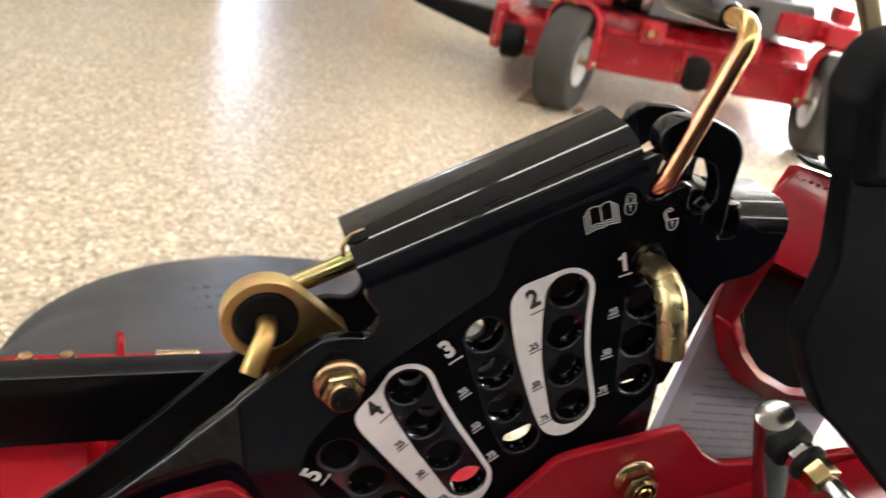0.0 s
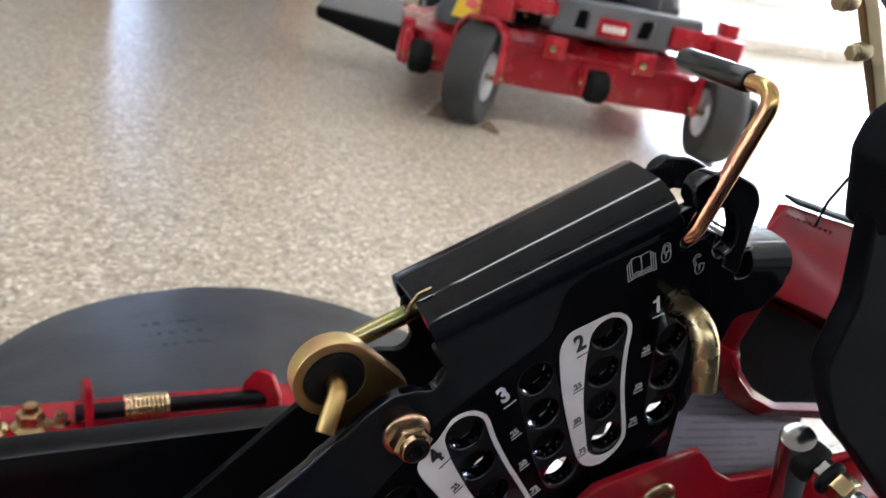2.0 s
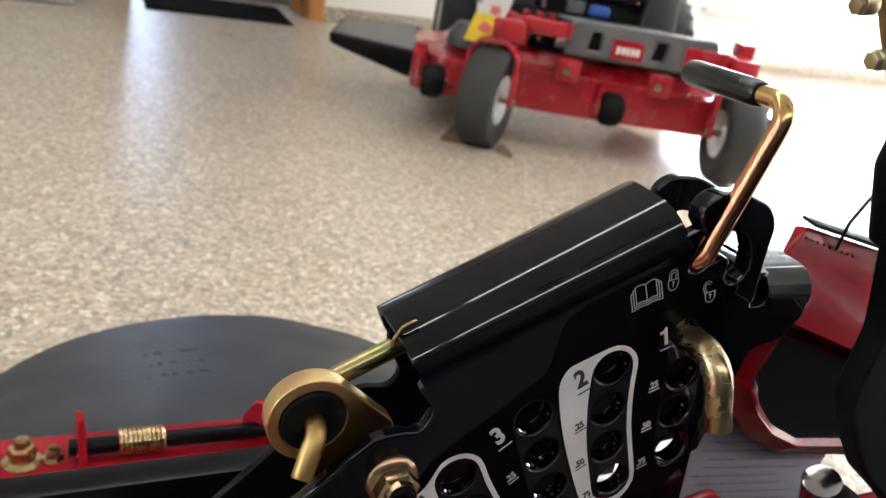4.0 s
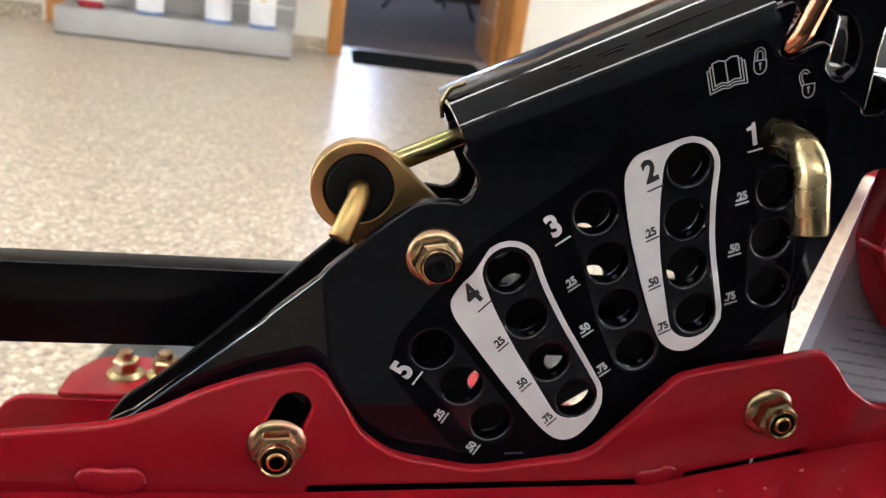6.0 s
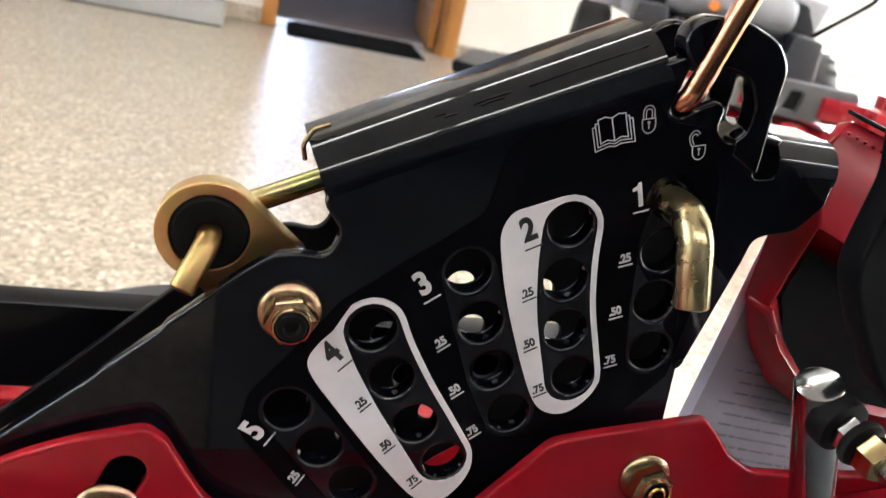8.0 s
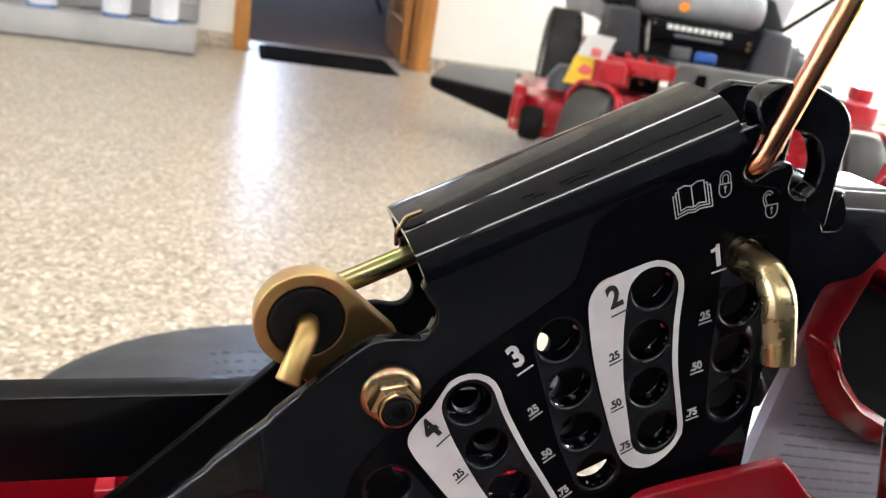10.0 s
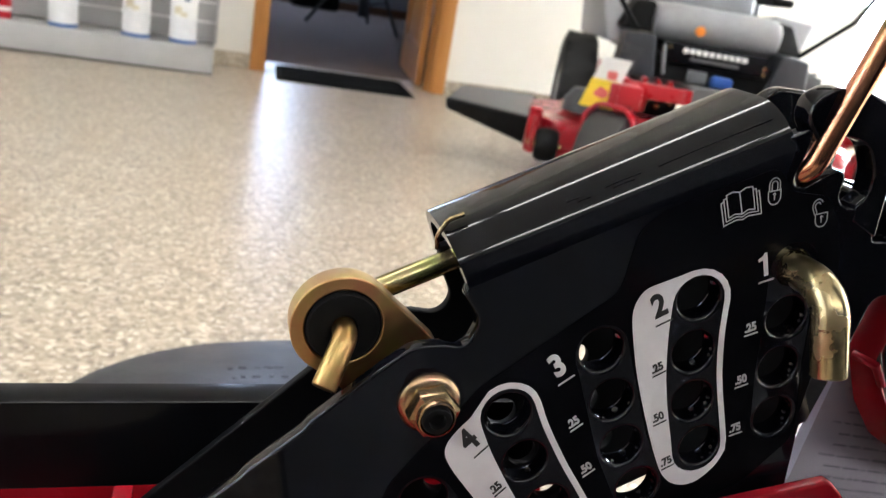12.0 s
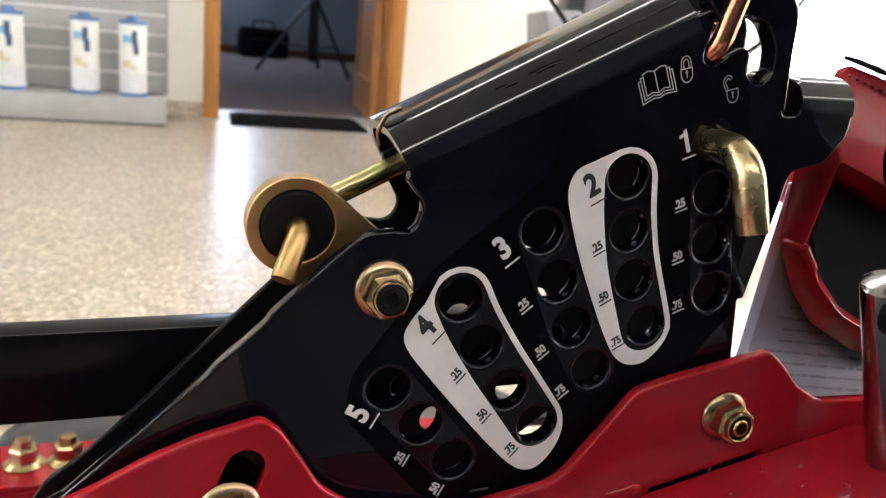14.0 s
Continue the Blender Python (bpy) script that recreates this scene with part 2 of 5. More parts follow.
def oak(name, c0, c1):
    m, n, l, b = nodes_of(name)
    tc = n.new("ShaderNodeTexCoord")
    mp = n.new("ShaderNodeMapping")
    mp.inputs["Scale"].default_value = (30.0, 30.0, 1.6)
    l.new(tc.outputs["Object"], mp.inputs[0])
    grain = noise_node(n, l, 3.0, 6.0, 0.65, vec=mp.outputs[0])
    l.new(ramp(n, l, grain.outputs[0], [(0.3, c0), (0.7, c1)]).outputs[0], b.inputs["Base Color"])
    b.inputs["Roughness"].default_value = 0.35
    bump_from(n, l, grain.outputs[0], b, 0.15, 0.001)
    return m


OAK = oak("golden_oak", (0.42, 0.17, 0.045), (0.56, 0.26, 0.075))
OAK_DARK = oak("dark_oak", (0.10, 0.045, 0.02), (0.16, 0.075, 0.03))


def clear(name, tint, rough, ior=1.45):
    m, n, l, b = nodes_of(name)
    b.inputs["Base Color"].default_value = (*tint, 1)
    b.inputs["Transmission Weight"].default_value, b.inputs["Roughness"].default_value, b.inputs["IOR"].default_value = 1.0, rough, ior
    return m


GLASS = clear("window_glass", (1, 1, 1), 0.0)
FILM = clear("clear_plastic_sleeve", (0.95, 0.95, 0.96), 0.08, 1.2)


SLEEVE_EDGE = surface("pale_lavender_vinyl", (0.70, 0.69, 0.82), (0.78, 0.77, 0.88), (0.2, 0.3), 0, 40, 300, 0.05, 0.0002)


def outdoors(name):
    """Hazy daylight outside: pale sky over pale blue and white blurs."""
    m, n, l, b = nodes_of(name)
    n.remove(b)
    em = n.new("ShaderNodeEmission")
    no = noise_node(n, l, 3.5, 3.0)
    l.new(ramp(n, l, no.outputs[0], [(0.40, (0.95, 0.98, 1.0)), (0.56, (0.80, 0.92, 1.0)), (0.66, (0.34, 0.60, 0.85)), (0.74, (0.9, 0.96, 1.0))]).outputs[0], em.inputs[0])
    em.inputs[1].default_value = 16.0
    l.new(em.outputs[0], n["Material Output"].inputs[0])
    return m


OUTDOORS = outdoors("daylight_backdrop")
TUBE, tn, tl, tb = nodes_of("lit_diffuser")
tb.inputs["Emission Color"].default_value, tb.inputs["Emission Strength"].default_value = (1.0, 0.97, 0.92, 1), 5.2

# ---- builders ----


def link_mesh(name, me, mat, parent=None, label="", smooth=35, flat=False):
    if not me.materials:
        me.materials.append(mat)
    me.shade_smooth()
    me.set_sharp_from_angle(angle=radians(smooth))
    if flat:
        for p in me.polygons:
            if abs(p.normal.y) > 0.9995:
                p.use_smooth = False
    ob = new(name, me)
    if parent is not None:
        ob.parent = parent
    return tagged(ob, label)


def part(name, bm, mat, parent=None, label="", smooth=35, flat=False):
    bmesh.ops.recalc_face_normals(bm, faces=bm.faces)
    me = bpy.data.meshes.new(name)
    bm.to_mesh(me)
    bm.free()
    return link_mesh(name, me, mat, parent, label, smooth, flat)


def thing(name, m, label, category, group="", kind=""):
    ob = new(name)
    ob.empty_display_size = 0.05
    ob.matrix_world = m
    return tagged(ob, label, category, group, kind)


def curve_to_mesh(cu):
    tmp = bpy.data.objects.new("tmp", cu)
    scene.collection.objects.link(tmp)
    me = bpy.data.meshes.new_from_object(tmp.evaluated_get(bpy.context.evaluated_depsgraph_get()))
    bpy.data.objects.remove(tmp)
    bpy.data.curves.remove(cu)
    me.materials.clear()
    bm = bmesh.new()
    bm.from_mesh(me)
    bmesh.ops.remove_doubles(bm, verts=bm.verts, dist=0.00001)
    bm.to_mesh(me)
    bm.free()
    return me


def rounded(pts, seg=6):
    """A closed outline of (u, v, radius) corners, with each corner rounded."""
    out = []
    k = len(pts)
    for i in range(k):
        p = Vector(pts[i][:2])
        r = pts[i][2] if len(pts[i]) > 2 else 0.0
        a, c = Vector(pts[i - 1][:2]), Vector(pts[(i + 1) % k][:2])
        u, v = (a - p).normalized(), (c - p).normalized()
        ang = u.angle(v)
        if r <= 0 or ang > 3.1:
            out.append(p)
            continue
        t = min(r / math.tan(ang / 2), 0.48 * (a - p).length, 0.48 * (c - p).length)
        rr = t * math.tan(ang / 2)
        mid = p + (u + v).normalized() * (rr / math.sin(ang / 2))
        s, e = p + u * t - mid, p + v * t - mid
        a0, a1 = math.atan2(s.y, s.x), math.atan2(e.y, e.x)
        d = (a1 - a0 + math.pi) % (2 * math.pi) - math.pi
        out += [mid + Vector((math.cos(a0 + d * j / seg), math.sin(a0 + d * j / seg))) * rr for j in range(seg + 1)]
    return [(p.x, p.y) for p in out]


def circle(u, v, r, k=28):
    return [(u + r * math.cos(2 * math.pi * i / k), v + r * math.sin(2 * math.pi * i / k)) for i in range(k)]


def capsule(centres, r, seg=10):
    """The outline at a distance r round a row of points."""
    c = [Vector(p) for p in centres]
    right, left = [], []
    for i, p in enumerate(c):
        d = (c[min(i + 1, len(c) - 1)] - c[max(i - 1, 0)]).normalized()
        nrm = Vector((d.y, -d.x))
        right.append(p + nrm * r)
        left.append(p - nrm * r)
    d1, d0 = (c[-1] - c[-2]).normalized(), (c[0] - c[1]).normalized()

    def cap(p, d):
        a0 = math.atan2(-d.x, d.y)
        return [p + Vector((math.cos(a0 + math.pi * j / seg), math.sin(a0 + math.pi * j / seg))) * r for j in range(1, seg)]
    out = right + cap(c[-1], d1) + left[::-1] + cap(c[0], d0)
    return [(p.x, p.y) for p in out]


def plate_mesh(outlines, thick, bevel=0.0, res=2):
    """A flat plate from an outline and its holes, in x and z, centred on y = 0."""
    cu = bpy.data.curves.new("tmp", "CURVE")
    cu.dimensions, cu.fill_mode = "2D", "BOTH"
    cu.extrude, cu.bevel_depth, cu.bevel_resolution, cu.offset = max(thick / 2 - bevel, 0.0), bevel, res, -bevel
    for o in outlines:
        s = cu.splines.new("POLY")
        s.points.add(len(o) - 1)
        s.use_cyclic_u = True
        for pt, (u, v) in zip(s.points, o):
            pt.co = (u, v, 0, 1)
    me = curve_to_mesh(cu)
    me.transform(Matrix.Rotation(radians(90), 4, "X"))
    return me


def plate(name, outlines, y0, y1, mat, parent=None, label="", bevel=0.0008, smooth=35):
    me = plate_mesh(outlines, y1 - y0, bevel)
    me.transform(Matrix.Translation((0, (y0 + y1) / 2, 0)))
    return link_mesh(name, me, mat, parent, label, smooth, True)


def bend(pts, r, seg=8):
    """A way through 3D points with its corners rounded."""
    p = [Vector(q) for q in pts]
    out = [p[0]]
    for a, b, c in zip(p, p[1:], p[2:]):
        u, v = (a - b).normalized(), (c - b).normalized()
        ang = u.angle(v)
        if ang > 3.1:
            out.append(b)
            continue
        t = min(r / math.tan(ang / 2), 0.49 * (a - b).length, 0.49 * (c - b).length)
        s, e = b + u * t, b + v * t
        mid = b + (u + v).normalized() * (t / math.cos(ang / 2))
        q0, q1 = s - mid, e - mid
        ax = q0.cross(q1).normalized()
        out += [mid + Matrix.Rotation(q0.angle(q1) * j / seg, 3, ax) @ q0 for j in range(seg + 1)]
    return out + [p[-1]]


def rod_mesh(pts, r, sides=20, round_end=0.0):
    """A round bar along a way, with slightly rounded ends."""
    bm = bmesh.new()
    p = [Vector(q) for q in pts]
    rings = []
    d = (p[1] - p[0]).normalized()
    ref = d.orthogonal().normalized()
    e = round_end
    stations = [(p[0], d, r)] if not e else [(p[0], d, r - e), (p[0] + d * e * 0.3, d, r - e * 0.3), (p[0] + d * e, d, r)]
    for i in range(1, len(p) - 1):
        stations.append((p[i], (p[i + 1] - p[i - 1]).normalized(), r))
    d = (p[-1] - p[-2]).normalized()
    stations += [(p[-1], d, r)] if not e else [(p[-1] - d * e, d, r), (p[-1] - d * e * 0.3, d, r - e * 0.3), (p[-1], d, r - e)]
    for c, t, rad in stations:
        ref = (ref - t * ref.dot(t)).normalized()
        bi = t.cross(ref)
        rings.append([bm.verts.new(c + (ref * math.cos(2 * math.pi * j / sides) + bi * math.sin(2 * math.pi * j / sides)) * rad) for j in range(sides)])
    for a, b in zip(rings, rings[1:]):
        for j in range(sides):
            bm.faces.new((a[j], a[(j + 1) % sides], b[(j + 1) % sides], b[j]))
    bm.faces.new(rings[0][::-1])
    bm.faces.new(rings[-1])
    return bm


def rod(name, pts, r, mat, parent=None, label="", sides=20, round_end=0.0006):
    return part(name, rod_mesh(pts, r, sides, round_end), mat, parent, label, 40)


def lathe_mesh(profile, sides=32, m=None):
    """A turned body from (radius, height) pairs round z."""
    bm = bmesh.new()
    rings = []
    for r, h in profile:
        if r < 1e-6:
            rings.append([bm.verts.new((0, 0, h))])
        else:
            rings.append([bm.verts.new((r * math.cos(2 * math.pi * j / sides), r * math.sin(2 * math.pi * j / sides), h)) for j in range(sides)])
    for a, b in zip(rings, rings[1:]):
        for j in range(sides):
            i = (j + 1) % sides
            f = [a[j], a[i], b[i], b[j]] if len(a) > 1 and len(b) > 1 else ([a[0], b[i], b[j]] if len(a) == 1 else [a[j], a[i], b[0]])
            if len(set(f)) > 2:
                bm.faces.new(f)
    for ring, flip in ((rings[0], True), (rings[-1], False)):
        if len(ring) > 1 and profile[0] != profile[-1]:
            bm.faces.new(ring[::-1] if flip else ring)
    if m is not None:
        bm.transform(m)
    return bm


def box_mesh(x0, x1, y0, y1, z0, z1, bevel=0.0, seg=2):
    bm = bmesh.new()
    bmesh.ops.create_cube(bm, size=1.0, matrix=Matrix.LocRotScale(((x0 + x1) / 2, (y0 + y1) / 2, (z0 + z1) / 2), None, (x1 - x0, y1 - y0, z1 - z0)))
    if bevel:
        bmesh.ops.bevel(bm, geom=list(bm.edges), offset=bevel, segments=seg, profile=0.5, affect="EDGES")
    return bm


def box(name, x0, x1, y0, y1, z0, z1, mat, parent=None, label="", bevel=0.003, m=None):
    bm = box_mesh(x0, x1, y0, y1, z0, z1, bevel)
    if m is not None:
        bm.transform(m)
    return part(name, bm, mat, parent, label)


def solid(name, lower, upper, mat, parent=None, label="", bevel=0.0, seg=2):
    """A solid between two loops of as many corners each."""
    bm = bmesh.new()
    a, b = [bm.verts.new(p) for p in lower], [bm.verts.new(p) for p in upper]
    bm.faces.new(a[::-1])
    bm.faces.new(b)
    for i in range(len(a)):
        j = (i + 1) % len(a)
        bm.faces.new((a[i], a[j], b[j], b[i]))
    bmesh.ops.recalc_face_normals(bm, faces=bm.faces)
    if bevel:
        bmesh.ops.bevel(bm, geom=list(bm.edges), offset=bevel, segments=seg, profile=0.5, affect="EDGES")
    return part(name, bm, mat, parent, label)


def letters(name, text, u, v, size, turn, y, mat, parent, label="", bar=0.0, weight=0.0):
    """Printed characters on the face of the plate, with an underline of length bar."""
    cu = bpy.data.curves.new("tmp", "FONT")
    cu.body, cu.size, cu.align_x, cu.align_y, cu.extrude, cu.offset = text, size, "CENTER", "CENTER", 0.00004, weight
    me = curve_to_mesh(cu)
    me.transform(Matrix.Diagonal((0.86, 1.0, 1.0, 1.0)))
    bm = bmesh.new()
    bm.from_mesh(me)
    if bar:
        bm2 = box_mesh(-bar / 2, bar / 2, -size * 0.54 - 0.0006, -size * 0.54, -0.00004, 0.00004)
        tmp = bpy.data.meshes.new("tmp")
        bm2.to_mesh(tmp)
        bm2.free()
        bm.from_mesh(tmp)
        bpy.data.meshes.remove(tmp)
    bpy.data.meshes.remove(me)
    bm.transform(pose(u, y, v) @ Matrix.Rotation(radians(90), 4, "X") @ Matrix.Rotation(radians(turn), 4, "Z"))
    return part(name, bm, mat, parent, label)

# ---- the showroom ----
FAR, NEAR, WEST, EAST, TOP = 4.06, -3.30, -5.2, 6.1, 2.75


def setting(ob):
    return tagged(ob, kind="structure")


floor = box("floor", WEST - 0.1, EAST + 0.1, NEAR - 0.1, FAR + 0.40, -0.12, 0.0, FLOOR, label="speckled tan epoxy flake floor with a clear coat", bevel=0)
setting(floor)


def rect(x0, x1, z0, z1):
    return [(x0, z0), (x1, z0), (x1, z1), (x0, z1)]


DOOR_L, DOOR_R, DOOR_H = 0.178, 1.062, 2.04
WINDOW_FAR = (3.55, 5.85, 0.36, 2.45)
wall_north = plate("wall_north", [rect(WEST - 0.15, EAST + 0.15, 0.0, TOP), [(DOOR_L, -0.0005), (DOOR_L, DOOR_H), (DOOR_R, DOOR_H), (DOOR_R, -0.0005)][::-1], rect(*WINDOW_FAR)[::-1]],
                   FAR, FAR + 0.14, WALL_PAINT, label="cream painted wall with an oak-trimmed doorway", bevel=0)
setting(wall_north)


def window(name, x0, x1, z0, z1, m, label):
    """A window in its opening: frame, mullion, sill and panes, facing -y before it is placed."""
    w = setting(thing(name, m, label, ""))
    plate("window_frame", [rect(x0, x1, z0, z1), rect(x0 + 0.05, x1 - 0.05, z0 + 0.05, z1 - 0.05)[::-1]], 0.03, 0.09, CARD, w, bevel=0.004)
    k = 3
    step = (x1 - x0 - 0.1) / k
    for i in range(1, k):
        box("mullion", x0 + 0.05 + i * step - 0.02, x0 + 0.05 + i * step + 0.02, 0.035, 0.085, z0 + 0.05, z1 - 0.05, CARD, w)
    for i in range(k):
        p = box("pane", x0 + 0.05 + i * step + 0.02, x0 + 0.05 + (i + 1) * step - 0.02, 0.057, 0.063, z0 + 0.05, z1 - 0.05, GLASS, w, bevel=0)
        p.visible_shadow = False
    box("window_sill", x0 - 0.03, x1 + 0.03, -0.06, 0.03, z0 - 0.03, z0, CARD, w)
    return w


window("window_1", *WINDOW_FAR, pose(0, FAR, 0), "white-framed window with bright daylight outside")
backdrop = box("backdrop", 2.95, 12.0, 7.4, 7.42, -1.0, 4.5, OUTDOORS, label="hazy bright daylight outside the window", bevel=0)
setting(backdrop)

# unseen wall, coloured charcoal so that little light bounces onto the mower
wall_south = box("wall_south", WEST - 0.15, EAST + 0.15, NEAR - 0.14, NEAR, 0, TOP, UNSEEN_WALL_DARK, label="plain unseen wall, coloured charcoal to cut its reflections", bevel=0)
setting(wall_south)
WINDOW_EAST = (-2.9, 3.8, 0.12, 2.65)
wall_east = plate("wall_east", [rect(NEAR, FAR, 0.0, TOP), rect(*WINDOW_EAST)[::-1]], 0.0, 0.14, WALL_PAINT, label="cream painted wall with a glazed shop front", bevel=0)
wall_east.matrix_world = pose(EAST + 0.14, 0, 0, 0, 0, 90)
setting(wall_east)
window("window_2", -3.8, 2.9, 0.12, 2.65, pose(EAST, 0, 0, 0, 0, -90), "white-framed glazed shop front in the end wall")
wall_west = plate("wall_west", [rect(-FAR, -NEAR, 0.0, TOP), rect(-1.9, 1.5, 0.7, 2.6)[::-1]], 0.0, 0.14, WALL_PAINT, label="cream painted wall with one wide window", bevel=0)
wall_west.matrix_world = pose(WEST - 0.14, 0, 0, 0, 0, -90)
setting(wall_west)
window("window_3", -1.5, 1.9, 0.7, 2.6, pose(WEST, 0, 0, 0, 0, 90), "white-framed window in the end wall")
ceiling = box("ceiling", WEST - 0.15, EAST + 0.15, NEAR - 0.15, FAR + 0.15, TOP, TOP + 0.1, CEILING_PAINT, label="white tiled ceiling", bevel=0)
setting(ceiling)

# fluorescent fittings under the ceiling
for x in (-2.6, -1.3, 0.0, 1.3, 2.6):
    for y in (-2.3, 1.2):
        fit = thing("ceiling_light", pose(x, y, TOP), "long white fluorescent ceiling fitting, switched on", "ceiling light", "ceiling fittings")
        box("housing", -0.62, 0.62, -0.16, 0.16, -0.045, 0.0, CARD, fit)
        box("diffuser", -0.60, 0.60, -0.14, 0.14, -0.058, -0.045, TUBE, fit, "lit white diffuser", 0.002)

# flake-coated skirting along the far wall
for x0, x1 in ((WEST, -1.22), (-1.06, 0.119), (1.127, EAST)):
    b = box("baseboard", x0, x1, FAR - 0.012, FAR, 0.0, 0.078, FLOOR, label="tan flake-coated skirting", bevel=0.004)
    setting(b)

# oak doorway
door_frame = setting(thing("trim", pose(0, 0, 0), "golden oak casing and jambs round the doorway", ""))
box("casing", 0.120, DOOR_L + 0.008, FAR - 0.016, FAR, 0.0, DOOR_H + 0.06, OAK, door_frame)
box("casing", DOOR_R - 0.008, 1.124, FAR - 0.016, FAR, 0.0, DOOR_H + 0.06, OAK, door_frame)
box("casing", DOOR_L + 0.008, DOOR_R - 0.008, FAR - 0.016, FAR, DOOR_H - 0.008, DOOR_H + 0.06, OAK, door_frame)
box("jamb", DOOR_L, DOOR_L + 0.018, FAR, FAR + 0.14, 0.0, DOOR_H - 0.02, OAK, door_frame)
box("jamb", DOOR_R - 0.018, DOOR_R, FAR, FAR + 0.14, 0.0, DOOR_H - 0.02, OAK, door_frame)
box("jamb", DOOR_L, DOOR_R, FAR, FAR + 0.14, DOOR_H - 0.02, DOOR_H, OAK, door_frame)
box("door_stop", DOOR_R - 0.031, DOOR_R - 0.018, FAR + 0.05, FAR + 0.085, 0.0, DOOR_H - 0.03, OAK, door_frame)
door = setting(thing("door_1", pose(DOOR_R - 0.022, FAR + 0.15, 0, 0, 0, 84), "oak panel door standing open into the office", ""))
plate("leaf", [rect(0.0, 0.84, 0.01, 2.01), rect(0.13, 0.71, 0.22, 0.95)[::-1], rect(0.13, 0.71, 1.10, 1.86)[::-1]], 0.0, 0.038, OAK, door, bevel=0.004)
for z0, z1 in ((0.215, 0.955), (1.095, 1.865)):
    box("panel", 0.125, 0.715, 0.010, 0.028, z0, z1, OAK, door)
for z in (0.36, 1.05, 1.80):
    rod("hinge", [(0.0, -0.006, z - 0.045), (0.0, -0.006, z + 0.045)], 0.007, STEEL, door, "bright steel hinge", 12)
hx = 0.775
part("door_handle", lathe_mesh([(0.026, 0.0), (0.026, 0.006), (0.011, 0.010), (0.011, 0.03), (0.026, 0.04), (0.028, 0.052), (0.018, 0.064), (0, 0.066)], 20, pose(hx, 0, 0.98, 90)), BRASS, door, "brass knob")
setting(box("trim", -1.20, -1.075, FAR - 0.016, FAR, 0.0, 2.1, OAK, label="golden oak casing of another doorway", bevel=0.003))

# office behind the doorway
OFF_Y = 10.0
setting(box("floor", -1.2, 2.75, FAR + 0.40, OFF_Y, -0.115, 0.004, CARPET, label="brown-grey office carpet", bevel=0))
setting(box("wall_office_north", -1.2, 2.75, OFF_Y, OFF_Y + 0.12, -0.1, 2.6, BLUE_WALL, label="grey-blue office wall", bevel=0))
setting(box("wall_office_west", -1.32, -1.2, FAR + 0.14, OFF_Y + 0.12, -0.1, 2.6, BLUE_WALL, label="grey-blue office wall", bevel=0))
setting(box("wall_office_east", 2.75, 2.87, FAR + 0.14, OFF_Y + 0.12, -0.1, 2.6, BLUE_WALL, label="grey-blue office wall", bevel=0))
setting(box("ceiling", -1.3, 2.85, FAR + 0.14, OFF_Y + 0.12, 2.6, 2.7, CEILING_PAINT, label="white office ceiling", bevel=0))
setting(box("baseboard", -1.2, 2.75, OFF_Y - 0.014, OFF_Y, 0.004, 0.10, OAK_DARK, label="dark wooden skirting in the office"))
setting(box("baseboard", 2.736, 2.75, FAR + 0.14, OFF_Y - 0.014, 0.004, 0.10, OAK_DARK, label="dark wooden skirting in the office"))

# black mat in the doorway, with a bevelled edge and a ribbed top
mat = thing("door_mat", pose(0.59, 4.055, 0.0, 0, 0, -3), "black ribbed door mat lying in the doorway", "mat")
solid("border", [(-0.34, -0.245, 0.0), (0.34, -0.245, 0.0), (0.34, 0.245, 0.0), (-0.34, 0.245, 0.0)], [(-0.325, -0.23, 0.008), (0.325, -0.23, 0.008), (0.325, 0.23, 0.008), (-0.325, 0.23, 0.008)], MAT, mat)
rib = part("rib", box_mesh(-0.31, 0.31, -0.0045, 0.0045, 0.007, 0.013, 0.001, 1), MAT, mat)
rib.location.y = -0.215
for i in range(1, 30):
    r = new("rib", rib.data)
    r.parent = mat
    r.location.y = -0.215 + i * 0.0148

# tripod stand and bag in the office
tripod = thing("tripod_stand", pose(1.27, 7.75, 0.004), "black tripod stand on the office carpet", "tripod")
rod("column", [(0, 0, 0.10), (0, 0, 1.55)], 0.045, DARK_PLASTIC, tripod, sides=16)
rod("collar", [(0, 0, 0.62), (0, 0, 0.70)], 0.055, DARK_PLASTIC, tripod, sides=16)
for ang in (208, 292, 75):
    c, s = math.cos(radians(ang)), math.sin(radians(ang))
    rod("leg", [(0.04 * c, 0.04 * s, 0.66), (0.62 * c, 0.62 * s, 0.012)], 0.016, DARK_PLASTIC, tripod, sides=12, round_end=0.004)
    rod("brace", [(0.045 * c, 0.045 * s, 0.22), (0.36 * c, 0.36 * s, 0.26)], 0.009, DARK_PLASTIC, tripod, sides=10)
bag = thing("equipment_bag", pose(1.02, 9.62, 0.004, 0, 0, 6), "black soft equipment bag by the office wall", "bag")
box("body", -0.27, 0.27, -0.17, 0.17, 0.0, 0.30, RUBBER, bag, bevel=0.05)
box("flap", -0.255, 0.255, -0.165, 0.10, 0.285, 0.325, RUBBER, bag, bevel=0.018)
rod("handle", bend([(-0.12, 0, 0.31), (-0.12, 0, 0.40), (0.12, 0, 0.40), (0.12, 0, 0.31)], 0.05), 0.011, RUBBER, bag, sides=10)
box("pocket", -0.19, 0.19, -0.205, -0.15, 0.03, 0.21, RUBBER, bag, bevel=0.02)

